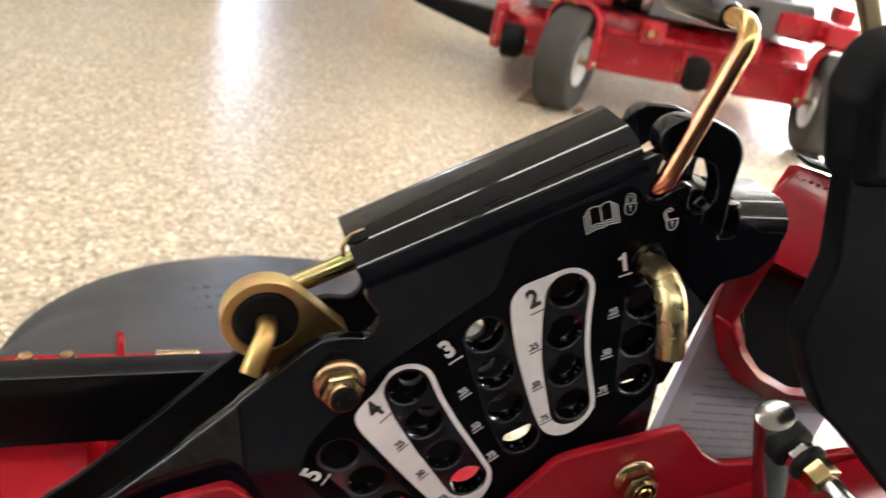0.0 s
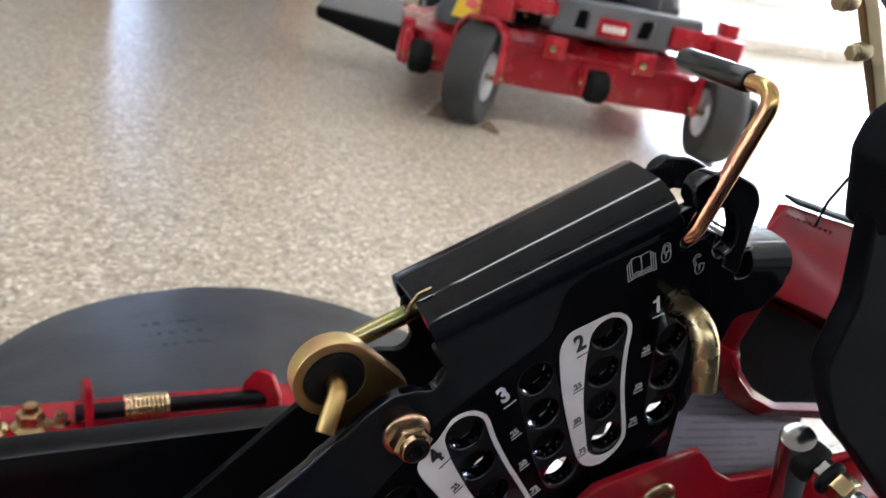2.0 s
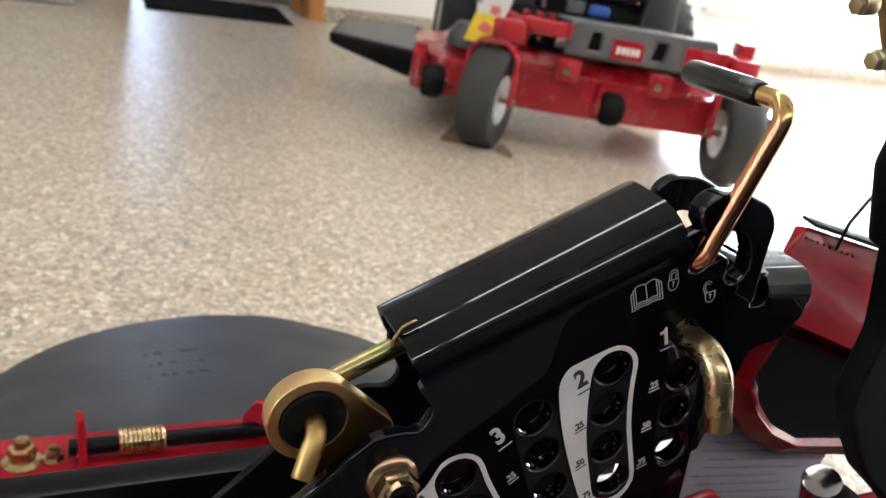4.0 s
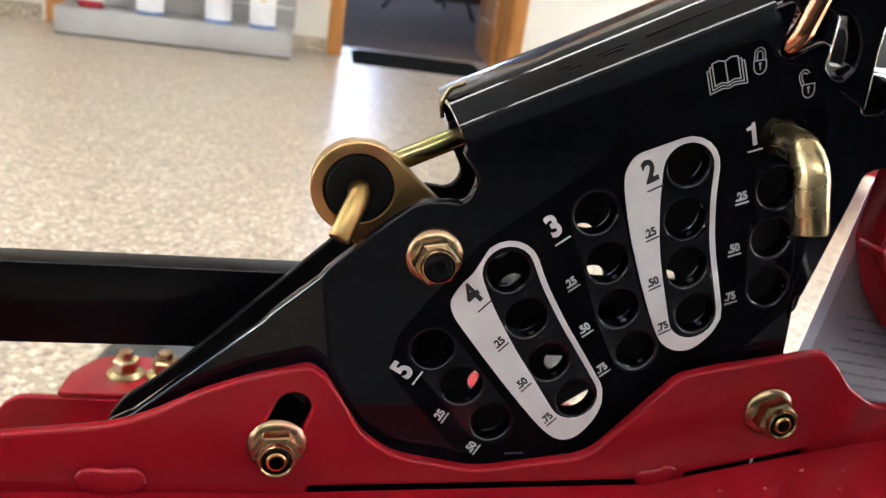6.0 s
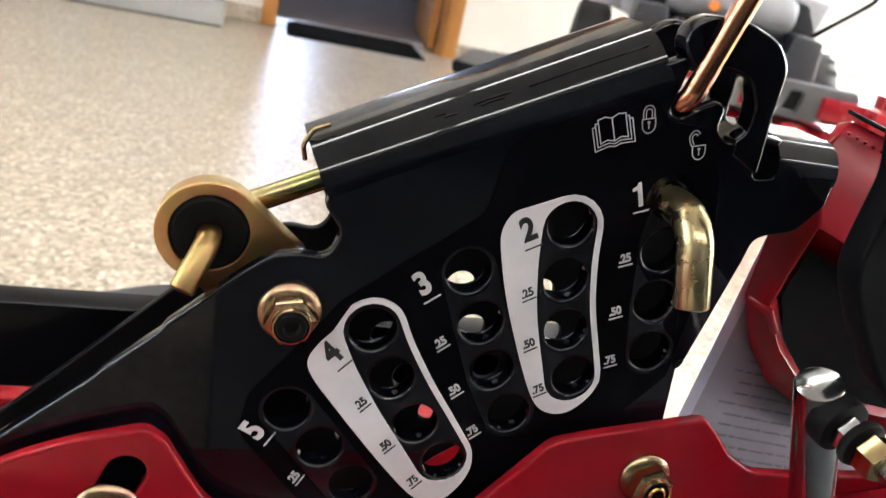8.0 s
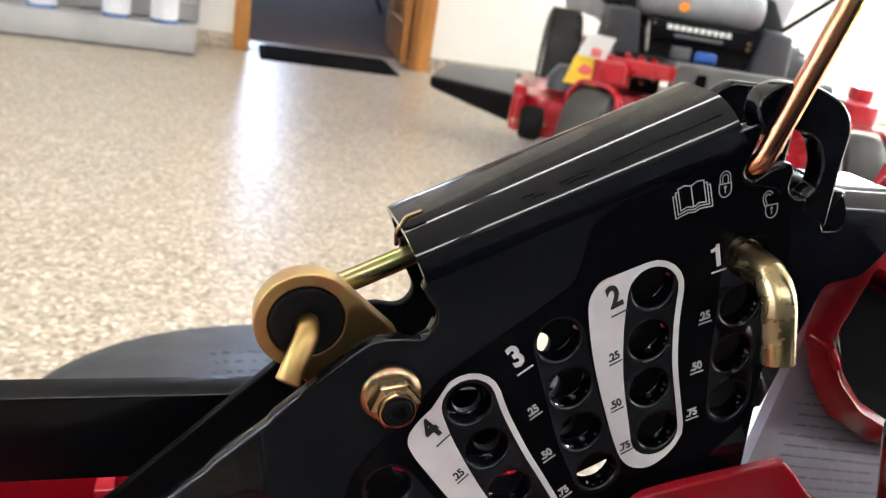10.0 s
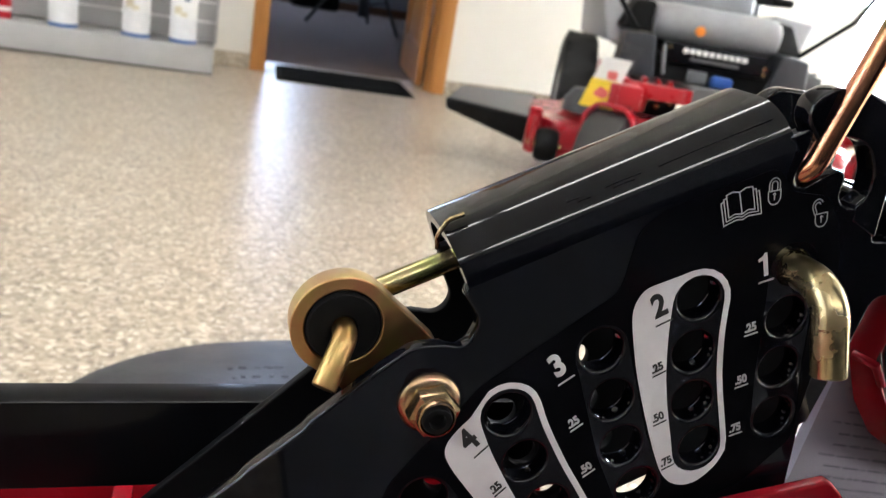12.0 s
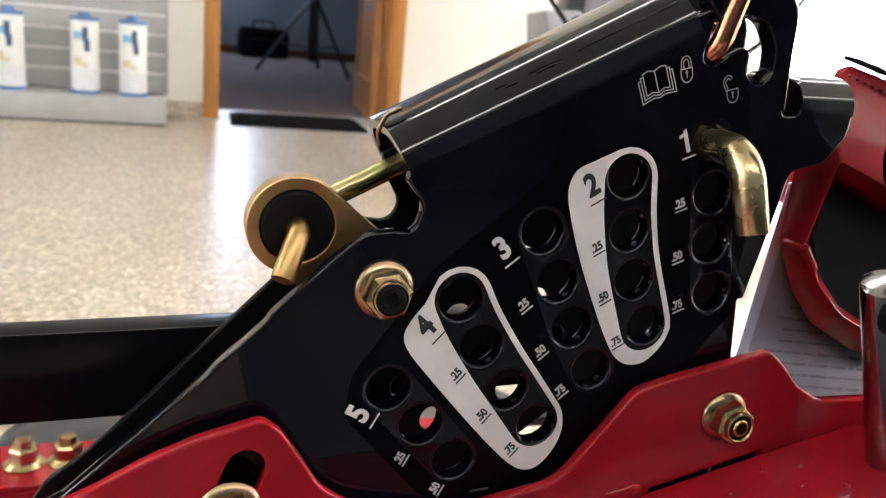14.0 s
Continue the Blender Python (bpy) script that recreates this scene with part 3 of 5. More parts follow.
# slatwall display with filter cartridges
display = thing("slatwall_display", pose(0, 0, 0), "grey slatwall display unit with a low base", "display")
box("base", -1.08, -0.055, 3.705, FAR - 0.014, 0.0, 0.116, SLAT, display, bevel=0.004)
box("backing", -1.08, -0.058, 3.975, FAR - 0.014, 0.116, 1.85, CARD, display, bevel=0.002)
for i in range(19):
    z = 0.122 + i * 0.0895
    plate("slat", [rect(-1.08, -0.058, z, z + 0.080)], 3.962, 3.975, SLAT, display, bevel=0.003)
for i in range(1, 19):
    z = 0.122 + i * 0.0895
    box("slat_insert", -1.078, -0.060, 3.958, 3.974, z - 0.0085, z - 0.001, CARD, display, "", 0.001)
# thin black strip drawn as the shadow line under the base
box("toe_shade", -1.078, -0.058, 3.7035, 3.7065, 0.0, 0.007, RUBBER, display, "dark strip standing in for shade at the floor", 0.0005)
box("end_trim", -0.058, -0.045, 3.945, FAR - 0.014, 0.116, 1.85, SLAT, display)
box("end_trim", -1.093, -1.08, 3.945, FAR - 0.014, 0.116, 1.85, SLAT, display)


def cartridge(x, y, z):
    f = thing("filter_cartridge", pose(x, y, z, 0, 0, random.uniform(-6, 6)), "white pleated filter cartridge with blue end caps on display", "filter", "filter cartridges on the display")
    prof = [(0.056 + 0.0028 * (i % 2), 0) for i in range(72)]
    bm = bmesh.new()
    lo = [bm.verts.new((r * math.cos(2 * math.pi * i / 72), r * math.sin(2 * math.pi * i / 72), 0.014)) for i, (r, _) in enumerate(prof)]
    hi = [bm.verts.new((v.co.x, v.co.y, 0.318)) for v in lo]
    for i in range(72):
        bm.faces.new((lo[i], lo[(i + 1) % 72], hi[(i + 1) % 72], hi[i]))
    part("pleats", bm, PLEAT, f, smooth=10)
    for z0 in (0.0, 0.316):
        part("end_cap", lathe_mesh([(0, z0), (0.060, z0), (0.062, z0 + 0.004), (0.062, z0 + 0.012), (0.060, z0 + 0.016), (0.03, z0 + 0.016), (0.024, z0 + 0.010), (0, z0 + 0.010)], 36), CAP_BLUE, f)
    part("neck", lathe_mesh([(0.030, 0.330), (0.030, 0.338), (0.022, 0.350), (0.0, 0.350)], 24), CAP_BLUE, f)

    def sleeve(name, a0, a1, z0, z1, r, mat):
        bm = bmesh.new()
        k = 12
        lo = [bm.verts.new((r * math.cos(radians(a0 + (a1 - a0) * i / k)), r * math.sin(radians(a0 + (a1 - a0) * i / k)), z0)) for i in range(k + 1)]
        hi = [bm.verts.new((v.co.x, v.co.y, z1)) for v in lo]
        for i in range(k):
            bm.faces.new((lo[i], lo[i + 1], hi[i + 1], hi[i]))
        return part(name, bm, mat, f)
    sleeve("label", 198, 342, 0.11, 0.30, 0.0600, CARD)
    sleeve("print", 222, 268, 0.236, 0.268, 0.0604, PRINT_BLUE)
    sleeve("print", 262, 284, 0.226, 0.288, 0.0608, PRINT_DARK)
    sleeve("print", 268, 290, 0.186, 0.236, 0.0612, PRINT_DARK)
    sleeve("print", 224, 258, 0.128, 0.160, 0.0604, PRINT_CREAM)
    sleeve("print", 254, 280, 0.118, 0.138, 0.0608, PRINT_CREAM)
    return f


for x in (-0.195, -0.395, -0.695):
    cartridge(x, 3.82, 0.116)
box_red = thing("small_carton", pose(-0.95, 3.83, 0.116, 0, 0, 8), "small red and white carton on the display base", "carton")
box("body", -0.05, 0.05, -0.03, 0.03, 0.0, 0.09, RED_FAR, box_red)
box("band", -0.0503, 0.0503, -0.0303, 0.0303, 0.03, 0.05, CARD, box_red, bevel=0.001)

# ---- the mower under the camera ----
mower = thing("riding_mower", pose(0, 0, 0), "red zero-turn riding mower with a black height-of-cut bracket", "mower")

# black height-of-cut bracket: two hole plates joined by a folded top
T0, T1 = Vector((-0.0071, 0.5253)), Vector((0.0926, 0.5788))
AX = (T1 - T0).normalized()
NX = Vector((-AX.y, AX.x))
FOLD, GAP = 0.0155, 0.041
COLUMNS = (
    ((0.1119, 0.5262), (0.1154, 0.5082), (0.1184, 0.4892), (0.1228, 0.4697)),
    ((0.0793, 0.5134), (0.0830, 0.4937), (0.0882, 0.4750), (0.0962, 0.4571)),
    ((0.0488, 0.4928), (0.0572, 0.4746), (0.0653, 0.4570), (0.0757, 0.4402)),
    ((0.0212, 0.4684), (0.0308, 0.4508), (0.0426, 0.4335), (0.0560, 0.4185)),
    ((-0.0022, 0.4364), (0.0108, 0.4220), (0.0242, 0.4070)),
)
COLUMNS = tuple(tuple((u + 0.0005, v) for u, v in col) for col in COLUMNS)
HOLE = 0.0076
cut = [circle(u, v, 0.0060 if (u, v) == COLUMNS[0][0] else HOLE + 0.0005, 36) for col in COLUMNS for u, v in col]
p0, p1 = T0 - NX * FOLD, T1 - NX * FOLD
front = rounded([
    (p0.x, p0.y, 0), (-0.0006, 0.5092, 0.010), (0.0060, 0.5010, 0.006), (0.0030, 0.4918, 0.006), (-0.0040, 0.4926, 0.010), (-0.0138, 0.4914, 0.010), (-0.0225, 0.4838, 0.010),
    (-0.0425, 0.4645, 0), (-0.0440, 0.4618, 0), (-0.0600, 0.4470, 0), (-0.0618, 0.4445, 0), (-0.1055, 0.4052, 0.004), (-0.1150, 0.4000, 0.006), (-0.1130, 0.3600, 0.01),
    (0.1380, 0.3600, 0.01), (0.1387, 0.4400, 0), (0.1360, 0.4664, 0.001), (0.1386, 0.4668, 0.001), (0.1474, 0.5073, 0.010), (0.1490, 0.5172, 0.006),
    (0.1640, 0.5212, 0.010), (0.1722, 0.5320, 0.008), (0.1722, 0.5410, 0), (0.1482, 0.5410, 0), (0.1472, 0.5382, 0.002), (0.1400, 0.5376, 0.002), (0.1394, 0.5480, 0.002), (0.1300, 0.5484, 0.004), (0.1255, 0.5480, 0.005), (0.1212, 0.5515, 0.005),
    (0.1217, 0.5590, 0.003), (0.1184, 0.5608, 0.003), (0.1120, 0.5572, 0.008), (0.1062, 0.5530, 0.005), (0.1022, 0.5552, 0.004), (0.1040, 0.5640, 0.003), (0.1052, 0.5716, 0.002), (0.1020, 0.5722, 0.002), (0.0960, 0.5690, 0.001), (p1.x, p1.y, 0)])
back = rounded([(p0.x, p0.y, 0), (0.0010, 0.5060, 0.008), (0.0082, 0.4935, 0.008), (0.0040, 0.4868, 0.007), (-0.0060, 0.4878, 0.010), (-0.0160, 0.4848, 0.008), (-0.0227, 0.4792, 0.006), (-0.0920, 0.4085, 0.0), (-0.1022, 0.3988, 0.01), (-0.1146, 0.3892, 0.012), (-0.1200, 0.3810, 0.01), (-0.1225, 0.3650, 0.002),
    (0.0200, 0.3680, 0.01), (0.0520, 0.3780, 0.01), (0.0660, 0.3930, 0.01), (0.0900, 0.4110, 0.02), (0.1300, 0.4330, 0.01), (0.1480, 0.4412, 0.006), (0.1655, 0.4425, 0.006), (0.1660, 0.5073, 0.010), (0.1650, 0.5178, 0.004), (0.1708, 0.5242, 0.006), (0.1702, 0.5410, 0), (0.1400, 0.5405, 0), (0.1395, 0.5435, 0.003), (0.1300, 0.5440, 0.004), (0.1188, 0.5560, 0.004), (p1.x, p1.y, 0)])
BACK_SHIFT = ((0.0045, -0.0030), (0.0028, -0.0030), (0.0045, -0.0030), (0.0045, -0.0030))
back_cut = [circle(u + du, v + dv, 0.0057) for col, (du, dv) in zip(COLUMNS[1:], BACK_SHIFT) for u, v in col]


def fold_mesh(a, b, nrm, width, r, thick):
    """A folded strip from a to b in x and z: a flat top with a rounded edge to either side."""
    prof = [(-0.0002, -r - 0.0022)]
    for k in range(9):
        t = math.pi / 2 * k / 8
        prof.append((r - (r + 0.0002) * math.cos(t), -r + r * math.sin(t)))
    prof += [(width - y, h) for y, h in prof[::-1]]
    inner = [(thick, -r - 0.0022)]
    for k in range(9):
        t = math.pi / 2 * k / 8
        inner.append((r - (r - thick) * math.cos(t), -r + (r - thick) * math.sin(t)))
    inner += [(width - y, h) for y, h in inner[::-1]]
    loop = prof + inner[::-1]
    bm = bmesh.new()
    ends = []
    for s in (a, b):
        ends.append([bm.verts.new((s.x + nrm.x * h, y, s.y + nrm.y * h)) for y, h in loop])
    k = len(loop)
    for i in range(k):
        j = (i + 1) % k
        bm.faces.new((ends[0][i], ends[0][j], ends[1][j], ends[1][i]))
    m = len(prof)
    for e in ends:
        for i in range(m - 1):
            bm.faces.new((e[i], e[i + 1], e[k - 2 - i], e[k - 1 - i]))
    return bm


bracket = bmesh.new()


def absorb(bm, me):
    bm.from_mesh(me)
    bpy.data.meshes.remove(me)


def from_bm(b):
    me = bpy.data.meshes.new("tmp")
    bmesh.ops.recalc_face_normals(b, faces=b.faces)
    b.to_mesh(me)
    b.free()
    return me


me = plate_mesh([front] + [c[::-1] for c in cut], 0.0055, 0.0009)
me.transform(Matrix.Translation((0, 0.00275, 0)))
absorb(bracket, me)
me = plate_mesh([back] + [c[::-1] for c in back_cut], 0.004, 0.0007)
me.transform(Matrix.Translation((0, GAP - 0.002, 0)))
me.materials.append(REAR_BLACK)
rear_plate = link_mesh("rear_plate", me, REAR_BLACK, mower, "matt black rear hole plate of the bracket", 30, True)
absorb(bracket, from_bm(fold_mesh(T0, T1, NX, GAP + 0.005, FOLD, 0.004)))
absorb(bracket, from_bm(fold_mesh(Vector((0.1482, 0.5522)), Vector((0.1722, 0.5526)), Vector((0, 1)), GAP, 0.0115, 0.004)))
# web between the latch and the square tube
absorb(bracket, from_bm(box_mesh(0.1395, 0.1505, 0.0042, 0.0370, 0.5200, 0.5516, 0.002)))
# closed end of the channel
end_cap = box_mesh(0.003, 0.005, 0.0070, GAP - 0.0020, -0.0260, -0.0065)
end_cap.transform(Matrix.Translation((T0.x, 0, T0.y)) @ Matrix.Rotation(-math.atan2(AX.y, AX.x), 4, "Y"))
absorb(bracket, from_bm(end_cap))
height_bracket = part("height_bracket", bracket, BLACK, mower, "gloss black stamped bracket with rows of height holes", 30, True)

# pressed holes: the sheet rolls over into each hole and ends in a short neck behind the plate
neck = [(HOLE + 0.0013, 0.0012), (HOLE + 0.0013, 0.0001)]
neck += [(HOLE + 0.0013 - 0.0013 * math.sin(radians(a)), 0.0013 - 0.0013 * math.cos(radians(a))) for a in range(0, 91, 15)]
neck += [(HOLE, 0.0062), (HOLE + 0.0004, 0.0082), (HOLE + 0.0012, 0.0086), (HOLE + 0.0013, 0.0080), (HOLE + 0.0013, 0.0012)]
first = part("hole_collar", lathe_mesh(neck, 40, pose(0, 0, 0, -90)), BLACK, height_bracket, smooth=60)
for i, (u, v) in enumerate([c for col in COLUMNS for c in col][1:]):
    ob = first if i == 0 else new("hole_collar", first.data)
    ob.parent = height_bracket
    ob.location = (u, -0.0001, v)

# paint ridges along the upper fold
for s0, s1, dy in ((0.335, 0.372, 0.0052), (0.362, 0.402, 0.0043), (0.450, 0.560, 0.0050), (0.468, 0.535, 0.0042), (0.610, 0.965, 0.0048)):
    t = math.acos((FOLD - dy) / FOLD)
    h = FOLD * math.sin(t) - FOLD
    a, b = (T0 + (T1 - T0) * s + NX * h for s in (s0, s1))
    rod("paint_ridge", [(a.x, dy, a.y), ((a.x * 2 + b.x) / 3, dy + 0.0003, (a.y * 2 + b.y) / 3), (b.x, dy, b.y)], 0.0005, BLACK, height_bracket, sides=8, round_end=0.0003)

# decal with numbers
SKIN = -0.0003
decal_edge = rounded([
    (0.0100, 0.4785, 0.012), (0.0505, 0.5138, 0.010), (0.0520, 0.5345, 0.010), (0.0600, 0.5425, 0.006), (0.0955, 0.5594, 0.005), (0.1025, 0.5520, 0.006), (0.1165, 0.5518, 0.006),
    (0.1240, 0.5440, 0.006), (0.1285, 0.5330, 0.006), (0.1345, 0.5090, 0.01), (0.1330, 0.4600, 0.006), (0.1180, 0.4420, 0.02), (0.0980, 0.4320, 0.01), (0.0700, 0.3990, 0.012), (0.0500, 0.3900, 0.008), (0.0130, 0.3935, 0.006), (-0.0170, 0.4270, 0.010), (-0.0150, 0.4420, 0.012)])
WAY_2 = ((0.0797, 0.5122), (0.0817, 0.4985), (0.0860, 0.4814), (0.0932, 0.4621), (0.0953, 0.4565))
WAY_4 = ((0.0213, 0.4690), (0.0268, 0.4589), (0.0364, 0.4446), (0.0444, 0.4341), (0.0554, 0.4196))
windows_cut = [capsule(c, 0.0094)[::-1] for c in COLUMNS[:1] + COLUMNS[2:3] + COLUMNS[4:]]
windows_cut += [capsule(w, 0.0094)[::-1] for w in (WAY_2, WAY_4)]
decal = plate("decal", [decal_edge] + windows_cut, SKIN, 0.0, DECAL, height_bracket, "charcoal printed decal", bevel=0.0)


def white_panel(way, bulge):
    """A white band of even width round a slot, widened on one side by the given bulge to carry its numbers."""
    outer = capsule(way, 0.0116, 10)
    n = len(way)
    ring = outer[n + 9:2 * n + 9] + outer[2 * n + 9:2 * n + 15] + list(bulge)
    return plate("white_panel", [ring, capsule(way, 0.0095)[::-1]], SKIN - 0.0002, SKIN, WHITE_INK, height_bracket, "white outlined number panel", bevel=0.0)


def smooth_way(pts, steps=5):
    """A soft curve through a few points."""
    p = [pts[0], *pts, pts[-1]]
    out = []
    for a, b, c, d in zip(p, p[1:], p[2:], p[3:]):
        for k in range(steps):
            t = k / steps
            out.append(tuple(0.5 * (2 * b[i] + (c[i] - a[i]) * t + (2 * a[i] - 5 * b[i] + 4 * c[i] - d[i]) * t * t + (3 * b[i] - a[i] - 3 * c[i] + d[i]) * t ** 3) for i in range(2)))
    return out + [pts[-1]]


SLOT_2 = smooth_way(WAY_2)
SLOT_4 = smooth_way(WAY_4)
white_panel(SLOT_2, smooth_way(((0.0640, 0.5176), (0.0590, 0.5146), (0.0568, 0.5080), (0.0588, 0.4992), (0.0645, 0.4838), (0.0728, 0.4660), (0.0806, 0.4512), (0.0860, 0.4440), (0.0924, 0.4414), (0.0990, 0.4430), (0.1048, 0.4495), (0.1070, 0.4560)), 4))
white_panel(SLOT_4, smooth_way(((0.0086, 0.4672), (0.0044, 0.4616), (0.0022, 0.4558), (0.0046, 0.4497), (0.0130, 0.4396), (0.0253, 0.4257), (0.0385, 0.4116), (0.0478, 0.4031), (0.0542, 0.4005), (0.0598, 0.4024), (0.0648, 0.4090), (0.0671, 0.4165), (0.0662, 0.4235)), 4))
INK = SKIN - 0.0004
for text, u, v, turn, dark in (("2", 0.0655, 0.5097, 31, 1), ("3", 0.0347, 0.4870, 40, 0), ("4", 0.0096, 0.4592, 50, 1), ("5", -0.0117, 0.4280, 62, 0)):
    letters("number", text, u, v, 0.0115, turn, INK, BLACK_INK if dark else WHITE_INK, height_bracket, bar=0.0064, weight=0.00044)
one = [(-0.0006, -0.0042), (0.0010, -0.0042), (0.0010, 0.0042), (-0.0001, 0.0042), (-0.0005, 0.0032), (-0.0023, 0.0026), (-0.0023, 0.0015), (-0.0006, 0.0018)]
me = plate_mesh([one], 0.0001)
me.transform(pose(0.1003, INK, 0.5268) @ Matrix.Rotation(radians(-22), 4, "Y"))
link_mesh("number", me, WHITE_INK, height_bracket)
me = plate_mesh([rect(-0.0028, 0.0028, -0.0064, -0.0058)], 0.0001)
me.transform(pose(0.1003, INK, 0.5268) @ Matrix.Rotation(radians(-22), 4, "Y"))
link_mesh("number", me, WHITE_INK, height_bracket)
SMALL = (
    (22, 0, ((0.1024, 0.5040), (0.1049, 0.4842), (0.1086, 0.4651))),
    (31, 1, ((0.0711, 0.4876), (0.0765, 0.4688), (0.0846, 0.4512))),
    (41, 0, ((0.0452, 0.4664), (0.0540, 0.4486), (0.0642, 0.4325))),
    (50, 1, ((0.0226, 0.4410), (0.0341, 0.4246), (0.0468, 0.4100))),
    (63, 0, ((0.0046, 0.4098), (0.0188, 0.3962))),
)
for turn, dark, spots in SMALL:
    for text, (u, v) in zip((".25", ".50", ".75"), spots):
        letters("number", text, u - 0.0003, v, 0.0043, turn, INK, BLACK_INK if dark else GREY_INK, height_bracket, bar=0.0052, weight=0.0002)
# part number and maker's mark, too small to read
for u, w in ((0.0360, 0.0075), (0.0555, 0.0032)):
    plate("small_print", [[(u - w / 2, 0.3932), (u + w / 2, 0.3938), (u + w / 2, 0.3946), (u - w / 2, 0.3940)]], INK, INK + 0.0001, PRINT_DIM, height_bracket, bevel=0)


def line_art(name, lines, width, y, mat, parent, m):
    """Thin printed strokes along open or closed ways, placed by a 2D matrix."""
    bm = bmesh.new()
    for pts in lines:
        for a, b in zip(pts, pts[1:]):
            a, b = m @ Vector((*a, 0)), m @ Vector((*b, 0))
            a, b = Vector((a.x, a.y)), Vector((b.x, b.y))
            d = (b - a).normalized()
            s = Vector((-d.y, d.x)) * width / 2
            e = d * width * 0.4
            bm.faces.new([bm.verts.new((q.x, y, q.y)) for q in (a - e - s, b + e - s, b + e + s, a - e + s)])
    return part(name, bm, mat, parent)


def pad(o_x, o_z, turn, size, slim=1.0):
    return Matrix.Translation((o_x, o_z, 0)) @ Matrix.Rotation(radians(turn), 4, "Z") @ Matrix.Diagonal((size * slim, size, size, 1.0))


book = [[(-0.44, -0.34), (-0.44, 0.40), (-0.22, 0.44), (0, 0.36), (0.22, 0.44), (0.44, 0.40), (0.44, -0.34), (0.22, -0.28), (0, -0.36), (-0.22, -0.28), (-0.44, -0.34)], [(0, 0.36), (0, -0.36)],
        [(-0.44, 0.30), (-0.54, 0.30), (-0.54, -0.44), (-0.2, -0.38), (0, -0.45), (0.2, -0.38), (0.54, -0.44), (0.54, 0.30), (0.44, 0.30)],
        [(-0.54, 0.20), (-0.64, 0.20), (-0.64, -0.55), (-0.2, -0.48), (0, -0.54), (0.2, -0.48), (0.64, -0.55), (0.64, 0.20), (0.54, 0.20)]]
line_art("book_symbol", book, 0.0004, INK, GREY_INK, height_bracket, pad(0.0846, 0.5465, 24, 0.0106))
arc = [(math.cos(radians(a)), math.sin(radians(a))) for a in range(180, -1, -20)]
body = [[(-0.40, 0.06), (0.40, 0.06), (0.40, -0.22)] + [(0.40 * math.cos(radians(a)), -0.22 - 0.36 * math.sin(radians(a))) for a in range(20, 180, 20)] + [(-0.40, -0.22), (-0.40, 0.06)],
        [(-0.07, -0.10), (0.0, -0.05), (0.07, -0.10), (0.0, -0.17), (-0.07, -0.10)], [(0, -0.17), (0, -0.36)]]
shut = [[(-0.34, 0.06)] + [(0.34 * c, 0.34 + 0.30 * h) for c, h in arc] + [(0.34, 0.06)], [(-0.18, 0.06)] + [(0.18 * c, 0.34 + 0.15 * h) for c, h in arc] + [(0.18, 0.06)]]
swung = Matrix.Rotation(radians(26), 4, "Z")
swung_way = [[((swung @ Vector((u, v, 0))).x - 0.13, (swung @ Vector((u, v, 0))).y + 0.15) for u, v in w[:-1]] for w in shut]
line_art("lock_symbol", body + shut, 0.0004, INK, GREY_INK, height_bracket, pad(0.0957, 0.5513, 16, 0.0074, 0.76))
line_art("lock_symbol", body + swung_way, 0.0004, INK, GREY_INK, height_bracket, pad(0.1159, 0.5455, 16, 0.0074, 0.76))

# height pin in the first hole
pin_way = bend([(0.1117, 0.050, 0.5262), (0.1117, -0.0195, 0.5262), (0.1148, -0.0266, 0.4995)], 0.013, 12)
rod("height_pin", pin_way, 0.0058, BRASS, mower, "bent brass-plated locating pin", 28, 0.0008)

# hooked lever cheeks beside the pin
hook = rounded([(0.1412, 0.5385, 0.001), (0.1396, 0.5600, 0.03), (0.1394, 0.5745, 0.012), (0.1335, 0.5822, 0.014), (0.1210, 0.5862, 0.016), (0.1078, 0.5862, 0.010), (0.1012, 0.5822, 0.007), (0.1006, 0.5745, 0.006), (0.1090, 0.5660, 0.008), (0.1150, 0.5716, 0.006),
    (0.1262, 0.5702, 0.009), (0.1318, 0.5610, 0.010), (0.1324, 0.5530, 0.005), (0.1290, 0.5494, 0.003), (0.1290, 0.5440, 0.001)])
latch = new("latch_lever")
latch.parent = mower
plate("hook", [hook], -0.0003, 0.0088, BLACK, latch, "black forged hook plate with rounded edges", 0.0012)
plate("hook", [[(u + 0.005, v - 0.0050) for u, v in hook]], 0.0330, 0.0390, BLACK, latch, "", 0.0014)

# lever rod with a vinyl grip
lever_way = bend([(0.1010, 0.0240, 0.5540), (0.1072, 0.0005, 0.5568), (0.1232, -0.0032, 0.6222), (0.1238, 0.0530, 0.6200)], 0.0085, 10)
lever = rod("latch_handle", lever_way, 0.0038, ZINC_LEVER, mower, "bent gold-zinc handle rod", 24)
rod("grip", [(0.1234, 0.0125, 0.6216), (0.1239, 0.0560, 0.6199)], 0.0053, GRIP, lever, "black vinyl grip", 28, 0.0022)

